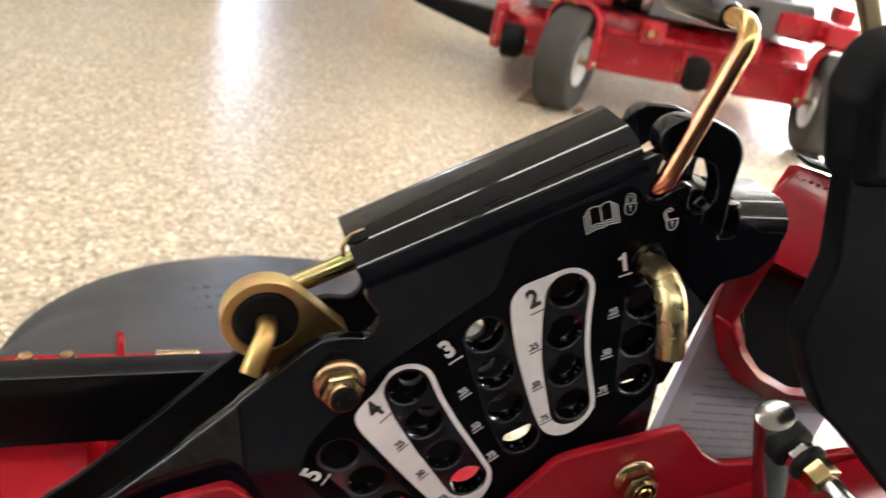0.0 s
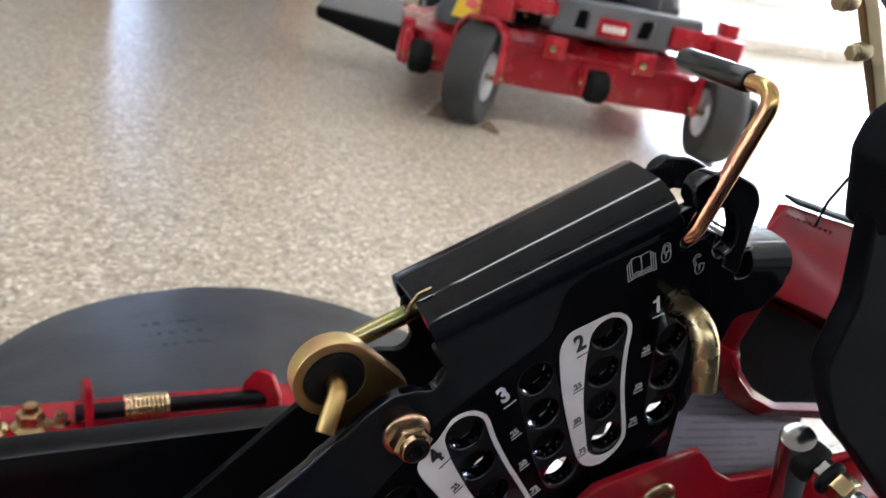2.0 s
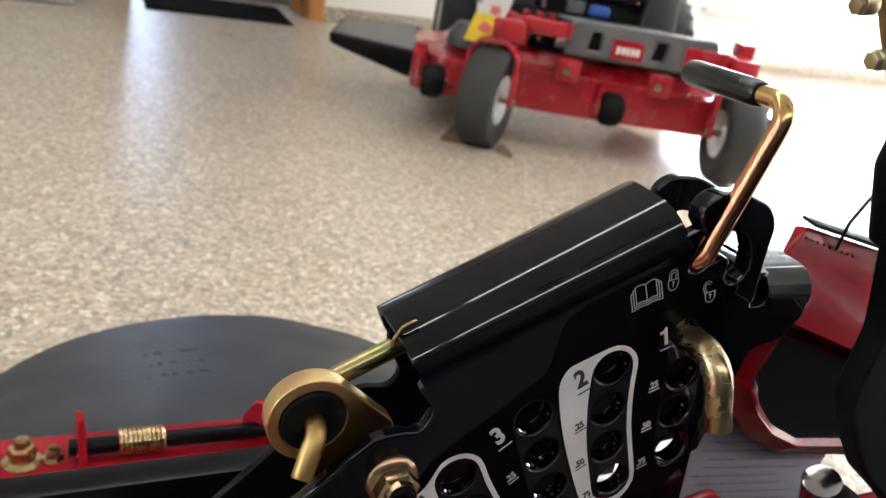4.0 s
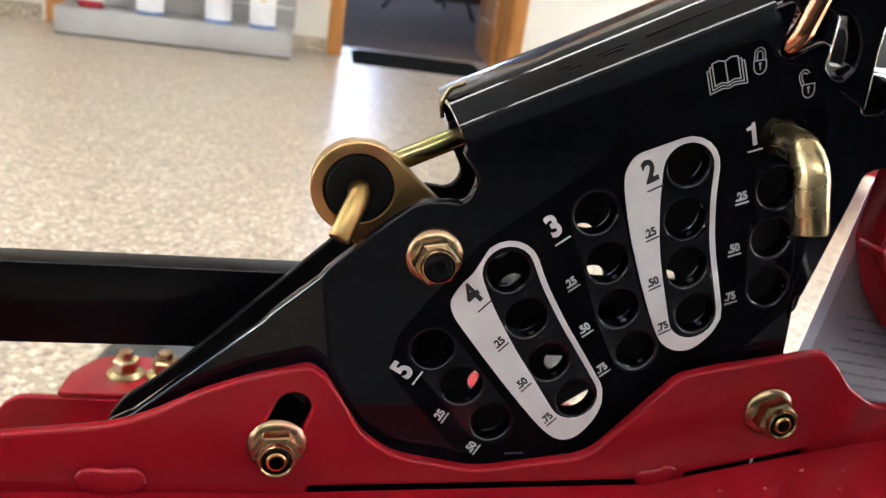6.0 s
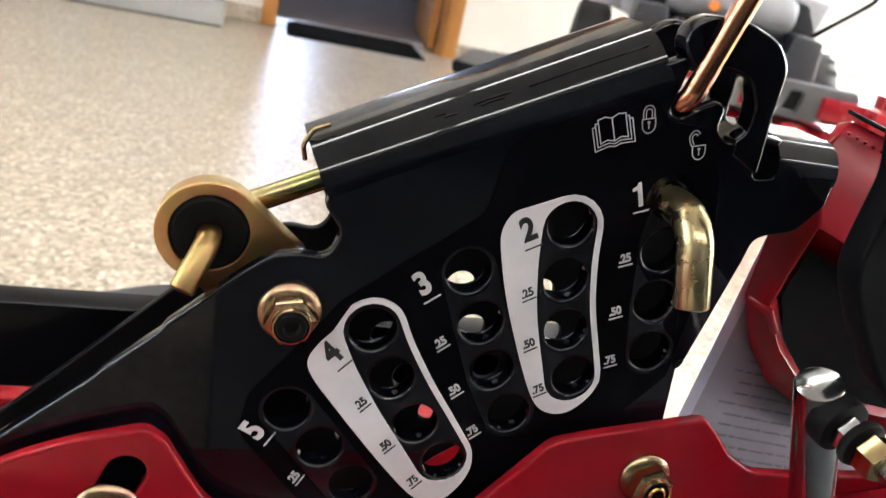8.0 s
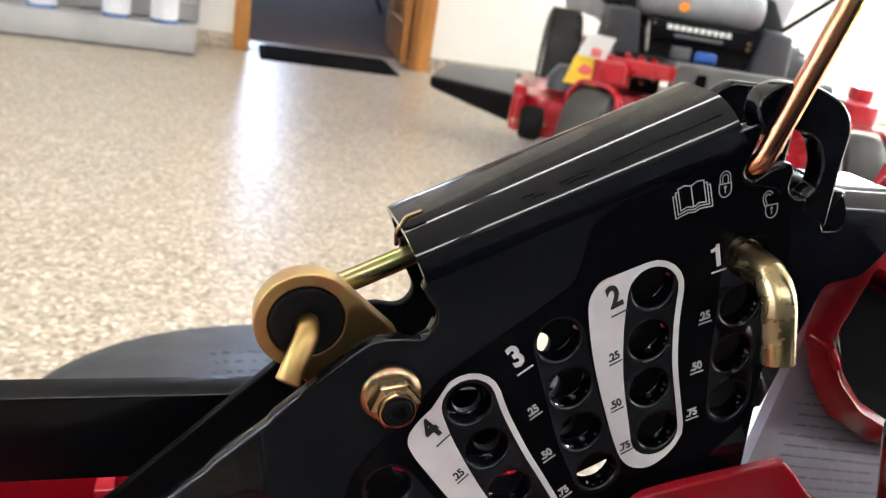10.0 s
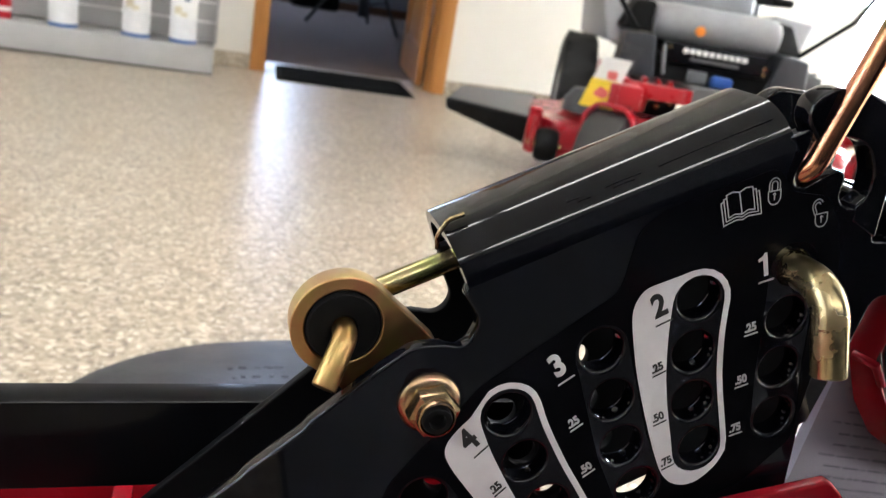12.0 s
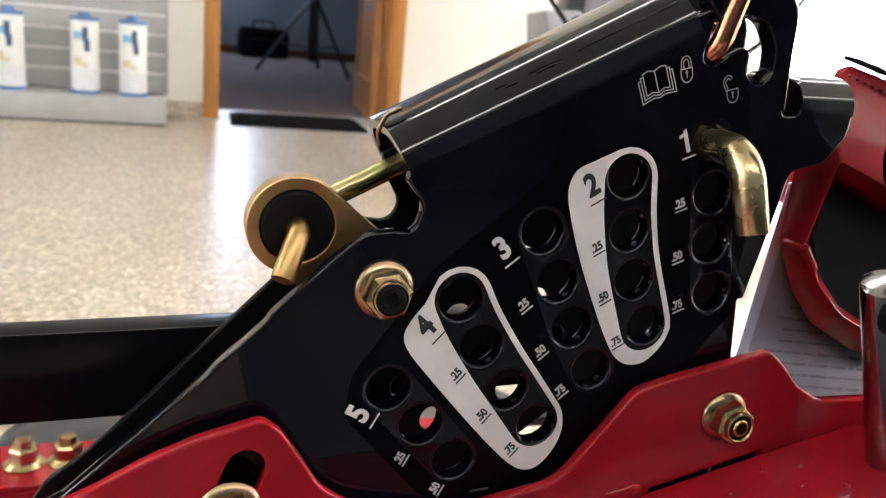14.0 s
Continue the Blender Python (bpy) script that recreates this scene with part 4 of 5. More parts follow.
# pivot link with its rubber bush
LX, LZ, LY = -0.0329, 0.4897, 0.0158
link_outline = []
for i in range(26):
    t = radians(50 + 205 * i / 25)
    link_outline.append((LX + 0.0169 * math.cos(t), LZ + 0.0169 * math.sin(t)))
link_outline += [(-0.0150, 0.4540), (0.0060, 0.4680), (-0.0020, 0.4862)]
link = plate("pivot_link", [link_outline, circle(LX, LZ, 0.0124, 40)[::-1]], LY, LY + 0.0088, ZINC_LINK, mower, "gold-zinc pivot link with a rubber bush", 0.0006)
link.data.materials.append(ZINC_RIM)
for p in link.data.polygons:
    p.material_index = int(abs(p.normal.y) < 0.5)
part("bush", lathe_mesh([(0.0040, 0.0005), (0.0048, 0.0), (0.0112, 0.0002), (0.0121, 0.0010), (0.0124, 0.0022), (0.0124, 0.013), (0.0040, 0.013), (0.0040, 0.0005)], 40, pose(LX, LY - 0.0012, LZ, -90)), RUBBER, link, "black rubber bush")

rod("link_pin", bend([(LX, 0.034, LZ), (LX, 0.0105, LZ - 0.0005), (-0.0393, 0.0018, 0.4753)], 0.006, 8), 0.0040, ZINC_PIN, mower, "bent gold-zinc pin end", 24, 0.0008)
rod("lift_rod", [(-0.0360, 0.0350, 0.4868), (0.0300, 0.0350, 0.5213)], 0.0040, ZINC_GREEN, mower, "gold-zinc lift rod", 20)
rod("spring_clip", bend([(-0.0012, 0.0125, 0.5312), (-0.0060, 0.0125, 0.5288), (-0.0085, 0.0130, 0.5235), (-0.0068, 0.0165, 0.5180)], 0.004, 6), 0.0008, ZINC, mower, "thin gold wire clip", 10, 0.0002)


def flange_nut(x, y, z, r, dark, turn=0.0):
    """A flanged lock nut facing the camera: domed flange, hex, rolled collar, and the end of its bolt inside."""
    nut = new("flange_nut")
    nut.parent = mower
    nut["label"] = "gold-zinc flange lock nut"
    m = pose(x, y, z, 90, 0, 0) @ Matrix.Rotation(radians(turn), 4, "Z")
    part("flange", lathe_mesh([(0, 0), (r, 0), (r, 0.0010), (r * 0.96, 0.0016), (r * 0.78, 0.0030), (0, 0.0034)], 36, m), ZINC_OLIVE, nut)
    f = r * 0.82
    part("hex", lathe_mesh([(0, 0.0020), (f, 0.0020), (f, 0.0074), (f * 0.96, 0.0082), (f * 0.74, 0.0090)], 6, m), ZINC, nut, smooth=20)
    c = r * 0.60
    part("collar", lathe_mesh([(c, 0.0060), (c, 0.0104), (c * 0.96, 0.0112), (c * 0.88, 0.0114), (c * 0.80, 0.0108), (c * 0.78, 0.0090), (0, 0.0090)], 32, m), ZINC, nut)
    if dark:
        part("insert", lathe_mesh([(c * 0.775, 0.0085), (c * 0.775, 0.0112), (c * 0.70, 0.0122), (c * 0.44, 0.0122), (c * 0.38, 0.0102), (0, 0.0098)], 28, m), RUBBER, nut, "black nylon insert")
    else:
        part("bolt_end", lathe_mesh([(0, 0.0080), (c * 0.58, 0.0080), (c * 0.58, 0.0110), (c * 0.50, 0.0116), (c * 0.40, 0.0116), (c * 0.33, 0.0090), (0, 0.0086)], 28, m), ZINC_COPPER, nut)
        part("insert", lathe_mesh([(c * 0.77, 0.0085), (c * 0.77, 0.0098), (c * 0.60, 0.0098), (c * 0.60, 0.0085), (c * 0.77, 0.0085)], 28, m), RUBBER, nut, "black nylon insert")
    return nut


flange_nut(-0.0060, 0.0, 0.4728, 0.0102, True, 12)
flange_nut(-0.0545, -0.0085, 0.4005, 0.0106, False, 4)
flange_nut(0.1325, -0.0085, 0.4216, 0.0102, False, 20)
# unseen foot platform behind the rail, added to darken the bracket's reflections
box("unseen_platform", -0.02, 1.10, -0.960, -0.062, 0.296, 0.310, DARK_PLASTIC, mower, "unseen dark foot platform, added to darken the bracket's reflections", 0.004)

# unseen fender along the foot platform's other side, added to keep bracket reflections dark
plate("unseen_fender", [rounded([(-0.40, 0.300, 0.01), (1.20, 0.300, 0.01), (1.20, 0.620, 0.05), (0.10, 0.600, 0.06), (-0.30, 0.530, 0.06), (-0.40, 0.400, 0.04)])], -0.975, -0.945, REAR_BLACK, mower, "unseen black fender, added to block bright reflections in the bracket", 0.006)

# red hanger plate with its slotted hole
hanger = rounded([
    (-0.420, 0.3790, 0), (-0.420, 0.3860, 0.002), (-0.1550, 0.3998, 0.06), (-0.1060, 0.4062, 0.07), (-0.0800, 0.4205, 0.05), (-0.0660, 0.4262, 0.03), (-0.0450, 0.4322, 0.006), (-0.0385, 0.4272, 0.012), (-0.0245, 0.4050, 0.02), (-0.0120, 0.3962, 0.03),
    (0.0200, 0.3906, 0.04), (0.0635, 0.3982, 0.02), (0.0925, 0.4343, 0.012), (0.1080, 0.4385, 0.02), (0.1500, 0.4478, 0.005), (0.1570, 0.4420, 0.008), (0.1660, 0.4325, 0.014), (0.1790, 0.4250, 0.02), (0.2050, 0.4245, 0.01), (0.3200, 0.4300, 0.01), (0.3200, 0.4100, 0),
    (0.1700, 0.3980, 0), (0.1560, 0.3980, 0), (0.1552, 0.4046, 0), (0.1050, 0.3916, 0), (0.1045, 0.3830, 0), (0.0880, 0.3800, 0), (0.0872, 0.3882, 0), (-0.0420, 0.3825, 0), (-0.0430, 0.3780, 0)])
hang_slot = capsule(((-0.0568, 0.3970), (-0.0498, 0.4150)), 0.0062)
plate("hanger_plate", [hanger, hang_slot[::-1], circle(0.1325, 0.4216, 0.005)[::-1]], -0.0085, -0.0035, RED, mower, "red deck hanger plate with a slotted hole", 0.0012)

# dark flange behind the hanger plate
box("inner_flange", 0.1395, 0.330, -0.0030, 0.0010, 0.340, 0.4120, REAR_BLACK, mower, "black inner flange", 0.0006)

# red frame rail under the hanger plate
rail_way = [(-0.42, -0.0300, 0.3435), (-0.05, -0.0300, 0.3468), (0.088, -0.0300, 0.3530), (0.17, -0.0300, 0.3735), (0.34, -0.0300, 0.4060)]
bm = bmesh.new()
prof = rounded([(-0.030, -0.035, 0.012), (0.024, -0.035, 0.012), (0.0215, 0.035, 0.0035), (-0.030, 0.035, 0.014)], 5)
rings = [[bm.verts.new((x, y + u, z + v)) for u, v in prof] for x, y, z in rail_way]
for a, b in zip(rings, rings[1:]):
    for i in range(len(prof)):
        j = (i + 1) % len(prof)
        bm.faces.new((a[i], a[j], b[j], b[i]))
bm.faces.new(rings[0])
bm.faces.new(rings[-1][::-1])
part("frame_rail", bm, RED, mower, "red welded frame rail", 40)


def weld(a, b, r, seed):
    """A painted weld: one ropy bead, swelling with each pool of metal, closed at both ends."""
    rnd = random.Random(seed)
    a, b = Vector(a), Vector(b)
    along = (b - a).normalized()
    side = along.cross(Vector((0, 0, 1))).normalized()
    up = side.cross(along)
    n, rings, sides = (b - a).length, [], 14
    steps = int(n / (r * 0.16)) + 8
    bm = bmesh.new()
    for i in range(steps + 1):
        f = i / steps
        end = min(1.0, min(f, 1 - f) * n / (r * 1.1))
        rr = r * max(0.05, math.sin(end * math.pi / 2)) ** 0.45 * (0.97 + 0.03 * math.sin(f * n / r * 5.5 + rnd.uniform(-0.2, 0.2)))
        c = a + along * n * f + up * r * 0.10 * math.sin(f * 7 + seed)
        rings.append([bm.verts.new(c + side * math.cos(2 * math.pi * k / sides) * rr * 0.42 + up * math.sin(2 * math.pi * k / sides) * rr) for k in range(sides)])
    for p, q in zip(rings, rings[1:]):
        for k in range(sides):
            bm.faces.new((p[k], p[(k + 1) % sides], q[(k + 1) % sides], q[k]))
    bm.faces.new(rings[0][::-1])
    bm.faces.new(rings[-1])
    bmesh.ops.recalc_face_normals(bm, faces=bm.faces)
    return part("weld_bead", bm, RED, mower, "lumpy painted weld", 60)


weld((-0.1215, -0.0115, 0.3860), (-0.0980, -0.0115, 0.3865), 0.0056, 1)
weld((0.0840, -0.0085, 0.3888), (0.1015, -0.0085, 0.3912), 0.0048, 2)
weld((0.1800, -0.0095, 0.4060), (0.2050, -0.0095, 0.4110), 0.0036, 3)

# black frame bar behind
bm = box_mesh(-0.46, 0.145, 0.0520, 0.0665, -0.0175, 0.0172, 0.0009)
bm.transform(Matrix.Translation((0, 0, 0.4255)) @ Matrix.Rotation(radians(-1.4), 4, "Y"))
part("frame_bar", bm, BLACK_SATIN, mower, "black painted flat frame bar")

# red deck with an upstand that carries the hinge of the rubber deflector
HY, HZ = 0.376, 0.206
bm = bmesh.new()
prof = rounded([(0.015, 0.10, 0), (0.015, 0.158, 0.02), (0.346, 0.160, 0.004), (0.352, 0.185, 0.003), (0.396, 0.185, 0.004), (0.396, 0.10, 0)], 5)
rings = [[bm.verts.new((x, y, z - drop)) for y, z in prof] for x, drop in ((-0.2330, 0.012), (-0.2300, 0.004), (-0.2240, 0.0), (0.225, 0.0))]
for a, b in zip(rings, rings[1:]):
    for i in range(len(prof) - 1):
        bm.faces.new((a[i], a[i + 1], b[i + 1], b[i]))
bm.faces.new(rings[0])
bm.faces.new(rings[-1][::-1])
part("deck", bm, RED, mower, "red stamped cutting deck", 40)
box("deck_shell", 0.224, 0.36, 0.02, 0.330, 0.10, 0.150, RED, mower, "red deck shell", 0.012)
plate("deck_front", [rounded([(-0.266, 0.10, 0), (0.225, 0.10, 0), (0.225, HZ - 0.004, 0.003), (-0.266, HZ - 0.004, 0.024)])], 0.3445, 0.3515, RED, mower, "red deck upstand with a rounded end", 0.0015)
me = plate_mesh([rounded([(-0.2200, -0.3440, 0.003), (0.2000, -0.3440, 0.002), (0.2000, -0.4080, 0.002), (-0.1980, -0.4080, 0.020), (-0.2170, -0.3760, 0.020)][::-1])], 0.005, 0.0012)
me.transform(Matrix.Translation((0, 0, HZ - 0.0005)) @ Matrix.Rotation(radians(90), 4, "X"))
link_mesh("hinge_strip", me, RED, mower, "red hinge strip with a rounded corner")
part("gusset", box_mesh(-0.1240, -0.1100, 0.318, 0.346, 0.150, HZ - 0.004, 0.002), RED, mower, "red welded gusset")
rod("weld_bead", [(-0.130, 0.316, 0.1590), (-0.117, 0.3155, 0.1595), (-0.106, 0.318, 0.1590), (-0.105, 0.336, 0.1595)], 0.0028, RED, mower, sides=10, round_end=0.001)
deck_label = plate("deck_label", [rounded([(0, 0, 0.002), (0.044, 0, 0.002), (0.044, 0.022, 0.002), (0, 0.022, 0.002)])], 0, 0.0006, YELLOW, mower, "small yellow warning label with dark print", 0)
deck_label.matrix_basis = pose(-0.084, 0.288, 0.1604, -90, 0, 0)
for k in range(3):
    plate("print_bar", [rect(0.006, 0.026 - 0.004 * k, 0.005 + 0.005 * k, 0.0075 + 0.005 * k)], -0.0003, -0.0001, BLACK_INK, deck_label, "", 0)
part("weld_boss", lathe_mesh([(0, 0), (0.020, 0), (0.020, 0.004), (0.014, 0.006), (0, 0.006)], 24, pose(-0.172, 0.350, 0.184, 90)), RED, mower)
for x, y, k in ((-0.174, 0.376, 1.2), (-0.143, 0.377, 1.2), (-0.121, 0.378, 0.65)):
    nut = new("deck_bolt")
    nut.parent = mower
    nut["label"] = "gold-zinc flange bolt"
    at = Matrix.Translation((x, y, HZ + 0.0015)) @ Matrix.Scale(k, 4)
    part("washer", lathe_mesh([(0, 0), (0.0125, 0), (0.0125, 0.0015), (0.009, 0.004), (0, 0.004)], 24, at), ZINC, nut)
    part("head", lathe_mesh([(0, 0.003), (0.0088, 0.003), (0.0088, 0.0115), (0.0076, 0.0130), (0.0055, 0.0130), (0.0050, 0.0180), (0, 0.0185)], 6, at @ Matrix.Rotation(radians(x * 900), 4, "Z")), ZINC, nut, smooth=20)


def hinge_lug(x, tall, lean, wide=1.0):
    prof = rounded([(-0.020 * wide, 0.0, 0), (0.020 * wide, 0.0, 0), (0.018 * wide, tall * 0.55, 0.004), (0.007, tall, 0.008), (-0.009, tall, 0.008), (-0.019 * wide, tall * 0.5, 0.004)])
    me = plate_mesh([prof], 0.006, 0.001)
    me.transform(pose(x, HY, HZ - 0.001, 0, 0, 90 + lean))
    return link_mesh("hinge_lug", me, RED, mower)


hinge_lug(-0.1015, 0.044, 6)
hinge_lug(0.0450, 0.041, 48)
rod("hinge_rod", [(-0.110, HY, HZ + 0.012), (0.052, HY, HZ + 0.012)], 0.0072, BLACK_SATIN, mower, "black hinge rod")
coil = [(-0.072 + 0.036 * i / 180, HY + 0.0105 * math.cos(2 * math.pi * i / 18), HZ + 0.012 + 0.0105 * math.sin(2 * math.pi * i / 18)) for i in range(181)]
rod("torsion_spring", coil, 0.0020, ZINC, mower, "gold-zinc torsion spring", 8, 0.0002)

# rubber discharge deflector: a sheet with a rounded outer edge
bm = bmesh.new()
NU, NV = 48, 18


def flap(u, v):
    half, power = (0.265, 0.55) if u < 0 else (0.218, 0.75)
    y = 0.398 + v * 0.318 * max(1 - u * u, 0.0008) ** power
    z = 0.206 - 0.12 * (y - 0.398) - 0.22 * (y - 0.398) ** 2
    return Vector((0.062 + u * half, y, z + 0.0014 * noise.noise(Vector((u * 5, v * 4, 1)))))


top = [[bm.verts.new(flap(math.sin(math.pi * (i / NU - 0.5)), j / NV)) for j in range(NV + 1)] for i in range(NU + 1)]
low = [[bm.verts.new(v.co - Vector((0, 0, 0.009))) for v in row] for row in top]
for i in range(NU):
    for j in range(NV):
        bm.faces.new((top[i][j], top[i + 1][j], top[i + 1][j + 1], top[i][j + 1]))
        bm.faces.new((low[i][j], low[i][j + 1], low[i + 1][j + 1], low[i + 1][j]))
for i in range(NU):
    bm.faces.new((top[i][NV], top[i + 1][NV], low[i + 1][NV], low[i][NV]))
    bm.faces.new((top[i + 1][0], top[i][0], low[i][0], low[i + 1][0]))
for j in range(NV):
    bm.faces.new((top[0][j], top[0][j + 1], low[0][j + 1], low[0][j]))
    bm.faces.new((top[NU][j + 1], top[NU][j], low[NU][j], low[NU][j + 1]))
deflector = part("deflector", bm, FLAP, mower, "black moulded rubber discharge deflector", 50)
# worn raised lettering, not readable
random.seed(7)
for r in range(3):
    for k in range(5):
        c = flap(-0.36 + 0.05 * k + random.uniform(-0.01, 0.01), 0.40 + 0.10 * r)
        w = random.uniform(0.004, 0.012)
        box("moulded_mark", c.x - w / 2, c.x + w / 2, c.y - random.uniform(0.002, 0.006), c.y + random.uniform(0.001, 0.005), c.z - 0.002, c.z + 0.0005, FLAP, deflector, bevel=0.0004)

# red frame upright at the end of the bracket
fore = [(0.186, 0.0145, 0.5197), (0.1843, 0.0223, 0.4821), (0.1960, 0.0215, 0.4640), (0.2120, 0.0220, 0.4500), (0.2350, 0.0230, 0.4390), (0.330, 0.0280, 0.4230)]
side = [(0.180, 0.0330, 0.5120), (0.1788, 0.0325, 0.4826), (0.1905, 0.0325, 0.4595), (0.2055, 0.0330, 0.4430), (0.2355, 0.0340, 0.4270), (0.330, 0.0370, 0.4100)]
crease_r, strip_l, strip_r, top_l = (0.330, 0.0145, 0.4680), (0.2015, 0.0372, 0.5585), (0.330, 0.0372, 0.5290), (0.1890, 0.0340, 0.5440)
bm = bmesh.new()
vert = {p: bm.verts.new(p) for p in fore + side + [crease_r, strip_l, strip_r, top_l]}


def face(*pts):
    bm.faces.new([vert[p] if p in vert else vert.setdefault(p, bm.verts.new(p)) for p in pts])


face(fore[0], crease_r, strip_r, strip_l, top_l)
face(fore[0], top_l, side[0])
for i in range(5):
    face(fore[i], side[i], side[i + 1], fore[i + 1])
# hollow behind the front edge
deep = [(0.2010, 0.0400, 0.5080), (0.2010, 0.0400, 0.4840), (0.2080, 0.0400, 0.4700), (0.2220, 0.0400, 0.4580), (0.2400, 0.0400, 0.4490), (0.330, 0.0400, 0.4330)]
deep_r = (0.330, 0.0400, 0.4560)
face(crease_r, fore[0], deep[0], deep_r)
for i in range(5):
    face(fore[i], fore[i + 1], deep[i + 1], deep[i])
face(*deep, deep_r)
# back of the fold
rear_l, rear_r = (0.2015, 0.0440, 0.5560), (0.330, 0.0440, 0.5265)
face(strip_l, strip_r, rear_r, rear_l)
face(strip_l, rear_l, top_l)
for f in list(bm.faces):
    f.smooth = False
edge = [e for e in bm.edges if len(e.link_faces) == 2]
bmesh.ops.bevel(bm, geom=edge, offset=0.0016, segments=2, profile=0.5, affect="EDGES")
# black sheet across the hollow, put there in place of its shade
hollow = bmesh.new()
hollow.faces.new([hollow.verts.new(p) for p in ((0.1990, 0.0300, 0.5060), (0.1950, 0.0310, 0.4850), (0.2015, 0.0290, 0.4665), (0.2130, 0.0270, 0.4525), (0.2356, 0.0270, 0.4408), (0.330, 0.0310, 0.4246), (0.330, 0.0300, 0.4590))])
part("hollow_shade", hollow, SLEEVE_AND_SHADE_BLACK, mower, "black sheet standing in for the shade inside the red fold")
part("frame_upright", bm, RED, mower, "red folded frame upright", 30)
rod("weld_bead", [(0.1800, 0.0310, 0.4815), (0.1843, 0.0215, 0.4805), (0.1900, 0.0210, 0.4720)], 0.0020, RED, mower, sides=10, round_end=0.001)
for i in range(9):
    c = Vector((0.2000 + 0.0045 * i, 0.0345, 0.5535 - 0.0012 * i))
    part("weld_spot", lathe_mesh([(0, 0.0007), (0.0006, 0.0005), (0.0010, 0), (0, -0.001)], 8, Matrix.Translation(c)), RED, mower)
solid("frame_trim", [(0.2027, 0.0340, 0.5590), (0.3300, 0.0340, 0.5300), (0.3300, 0.0430, 0.5310), (0.2027, 0.0430, 0.5600)], [(0.2027, 0.0340, 0.5608), (0.3300, 0.0340, 0.5318), (0.3300, 0.0430, 0.5328), (0.2027, 0.0430, 0.5618)], RUBBER, mower, "black edge strip", 0.0004)

# steering damper: steel stud with a ball joint
stud = new("damper")
stud.parent = mower
rod("stud", [(0.2020, -0.0316, 0.387), (0.1490, -0.0520, 0.4905)], 0.0074, POLISHED, stud, "bright machined steel stud", 28, 0.0008)
jd = Vector((0.16, -0.97, -0.12)).normalized()
j0 = Vector((0.1545, -0.0560, 0.4815))
for name, s, e, r, mat, sides in (("boot", -0.002, 0.0055, 0.0090, RUBBER, 24), ("collar", 0.0055, 0.0100, 0.0062, STEEL, 6), ("seal", 0.0100, 0.0135, 0.0078, RUBBER, 24), ("nut", 0.0140, 0.0220, 0.0066, ZINC, 6), ("shaft", 0.0220, 0.0420, 0.0042, STEEL, 18)):
    rod(name, [j0 + jd * s, j0 + jd * e], r, mat, stud, sides=sides, round_end=0.0012)

# weld fillet round the foot of the stud, and spatter on the rail
foot_axis = Vector((0.1490, -0.0520, 0.4905)) - Vector((0.2020, -0.0316, 0.387))
at = Matrix.Translation((0.2020, -0.0316, 0.387)) @ foot_axis.to_track_quat("Z", "Y").to_matrix().to_4x4()
part("stud_weld", lathe_mesh([(0, 0.004), (0.0170, 0.006), (0.0150, 0.014), (0.0120, 0.020), (0.0100, 0.0235), (0.0086, 0.0250), (0.0074, 0.0255), (0, 0.0255)], 28, at), RED, mower, "red painted weld fillet")
spat = random.Random(12)
for sx, sy in ((0.098, -0.030), (0.112, -0.022), (0.121, -0.040), (0.128, -0.026), (0.139, -0.044), (0.146, -0.020), (0.153, -0.034), (0.160, -0.024), (0.166, -0.042)):
    sz = 0.3880 + (sx - 0.088) * 0.25
    sr = spat.uniform(0.0007, 0.0016)
    part("weld_spatter", lathe_mesh([(0, sr * 0.8), (sr * 0.55, sr * 0.66), (sr * 0.9, sr * 0.3), (sr * 1.3, -0.0004), (0, -0.0005)], 10, Matrix.Translation((sx, sy, sz))), RED, mower)

# black control arm with a moulded sleeve
arm_edge = rounded([(0.1335, 0.5920, 0), (0.1440, 0.5560, 0.02), (0.1415, 0.5275, 0.02), (0.1530, 0.5100, 0.02), (0.1670, 0.4926, 0.02), (0.1880, 0.4770, 0.01), (0.2350, 0.4380, 0.01), (0.2900, 0.4300, 0.01), (0.2500, 0.4950, 0.03), (0.1950, 0.5330, 0.03), (0.1900, 0.5920, 0)])
arm = plate("control_arm", [arm_edge], -0.056, -0.046, SLEEVE_AND_SHADE_BLACK, mower, "black painted control arm", 0.0015)
sleeve = rounded([(0.1365, 0.5850, 0.004), (0.1250, 0.6130, 0.010), (0.1275, 0.6290, 0.018), (0.1540, 0.6400, 0.022), (0.1900, 0.6410, 0.020), (0.1960, 0.5850, 0.004)])
plate("sleeve", [sleeve], -0.0600, -0.0380, SLEEVE_AND_SHADE_BLACK, arm, "black moulded rubber sleeve", 0.006)

# zinc lever bar with two bolts
lever_bar = plate("lever_bar", [[(0.1190, 0.6720), (0.1260, 0.6740), (0.1665, 0.6190), (0.1595, 0.6180)]], -0.0220, -0.0180, ZINC_DULL, mower, "gold-zinc flat lever bar", 0.0006)
for u, v in ((0.1225, 0.6600), (0.1385, 0.6435)):
    rod("bolt", [(u + 0.002, -0.020, v + 0.0005), (u - 0.0035, -0.020, v - 0.0005)], 0.0036, ZINC_DULL, lever_bar, sides=14)
    rod("bolt", [(u - 0.0035, -0.020, v - 0.0005), (u - 0.0060, -0.020, v - 0.001)], 0.0032, ZINC_DULL, lever_bar, sides=6)
box("damper_body", 0.150, 0.185, -0.0120, 0.0180, 0.640, 0.720, DARK_PLASTIC, mower, "dark plastic damper body", 0.006, m=Matrix.Translation((0.192, 0, 0.67)) @ Matrix.Rotation(radians(28), 4, "Y") @ Matrix.Translation((-0.158, 0, -0.655)))
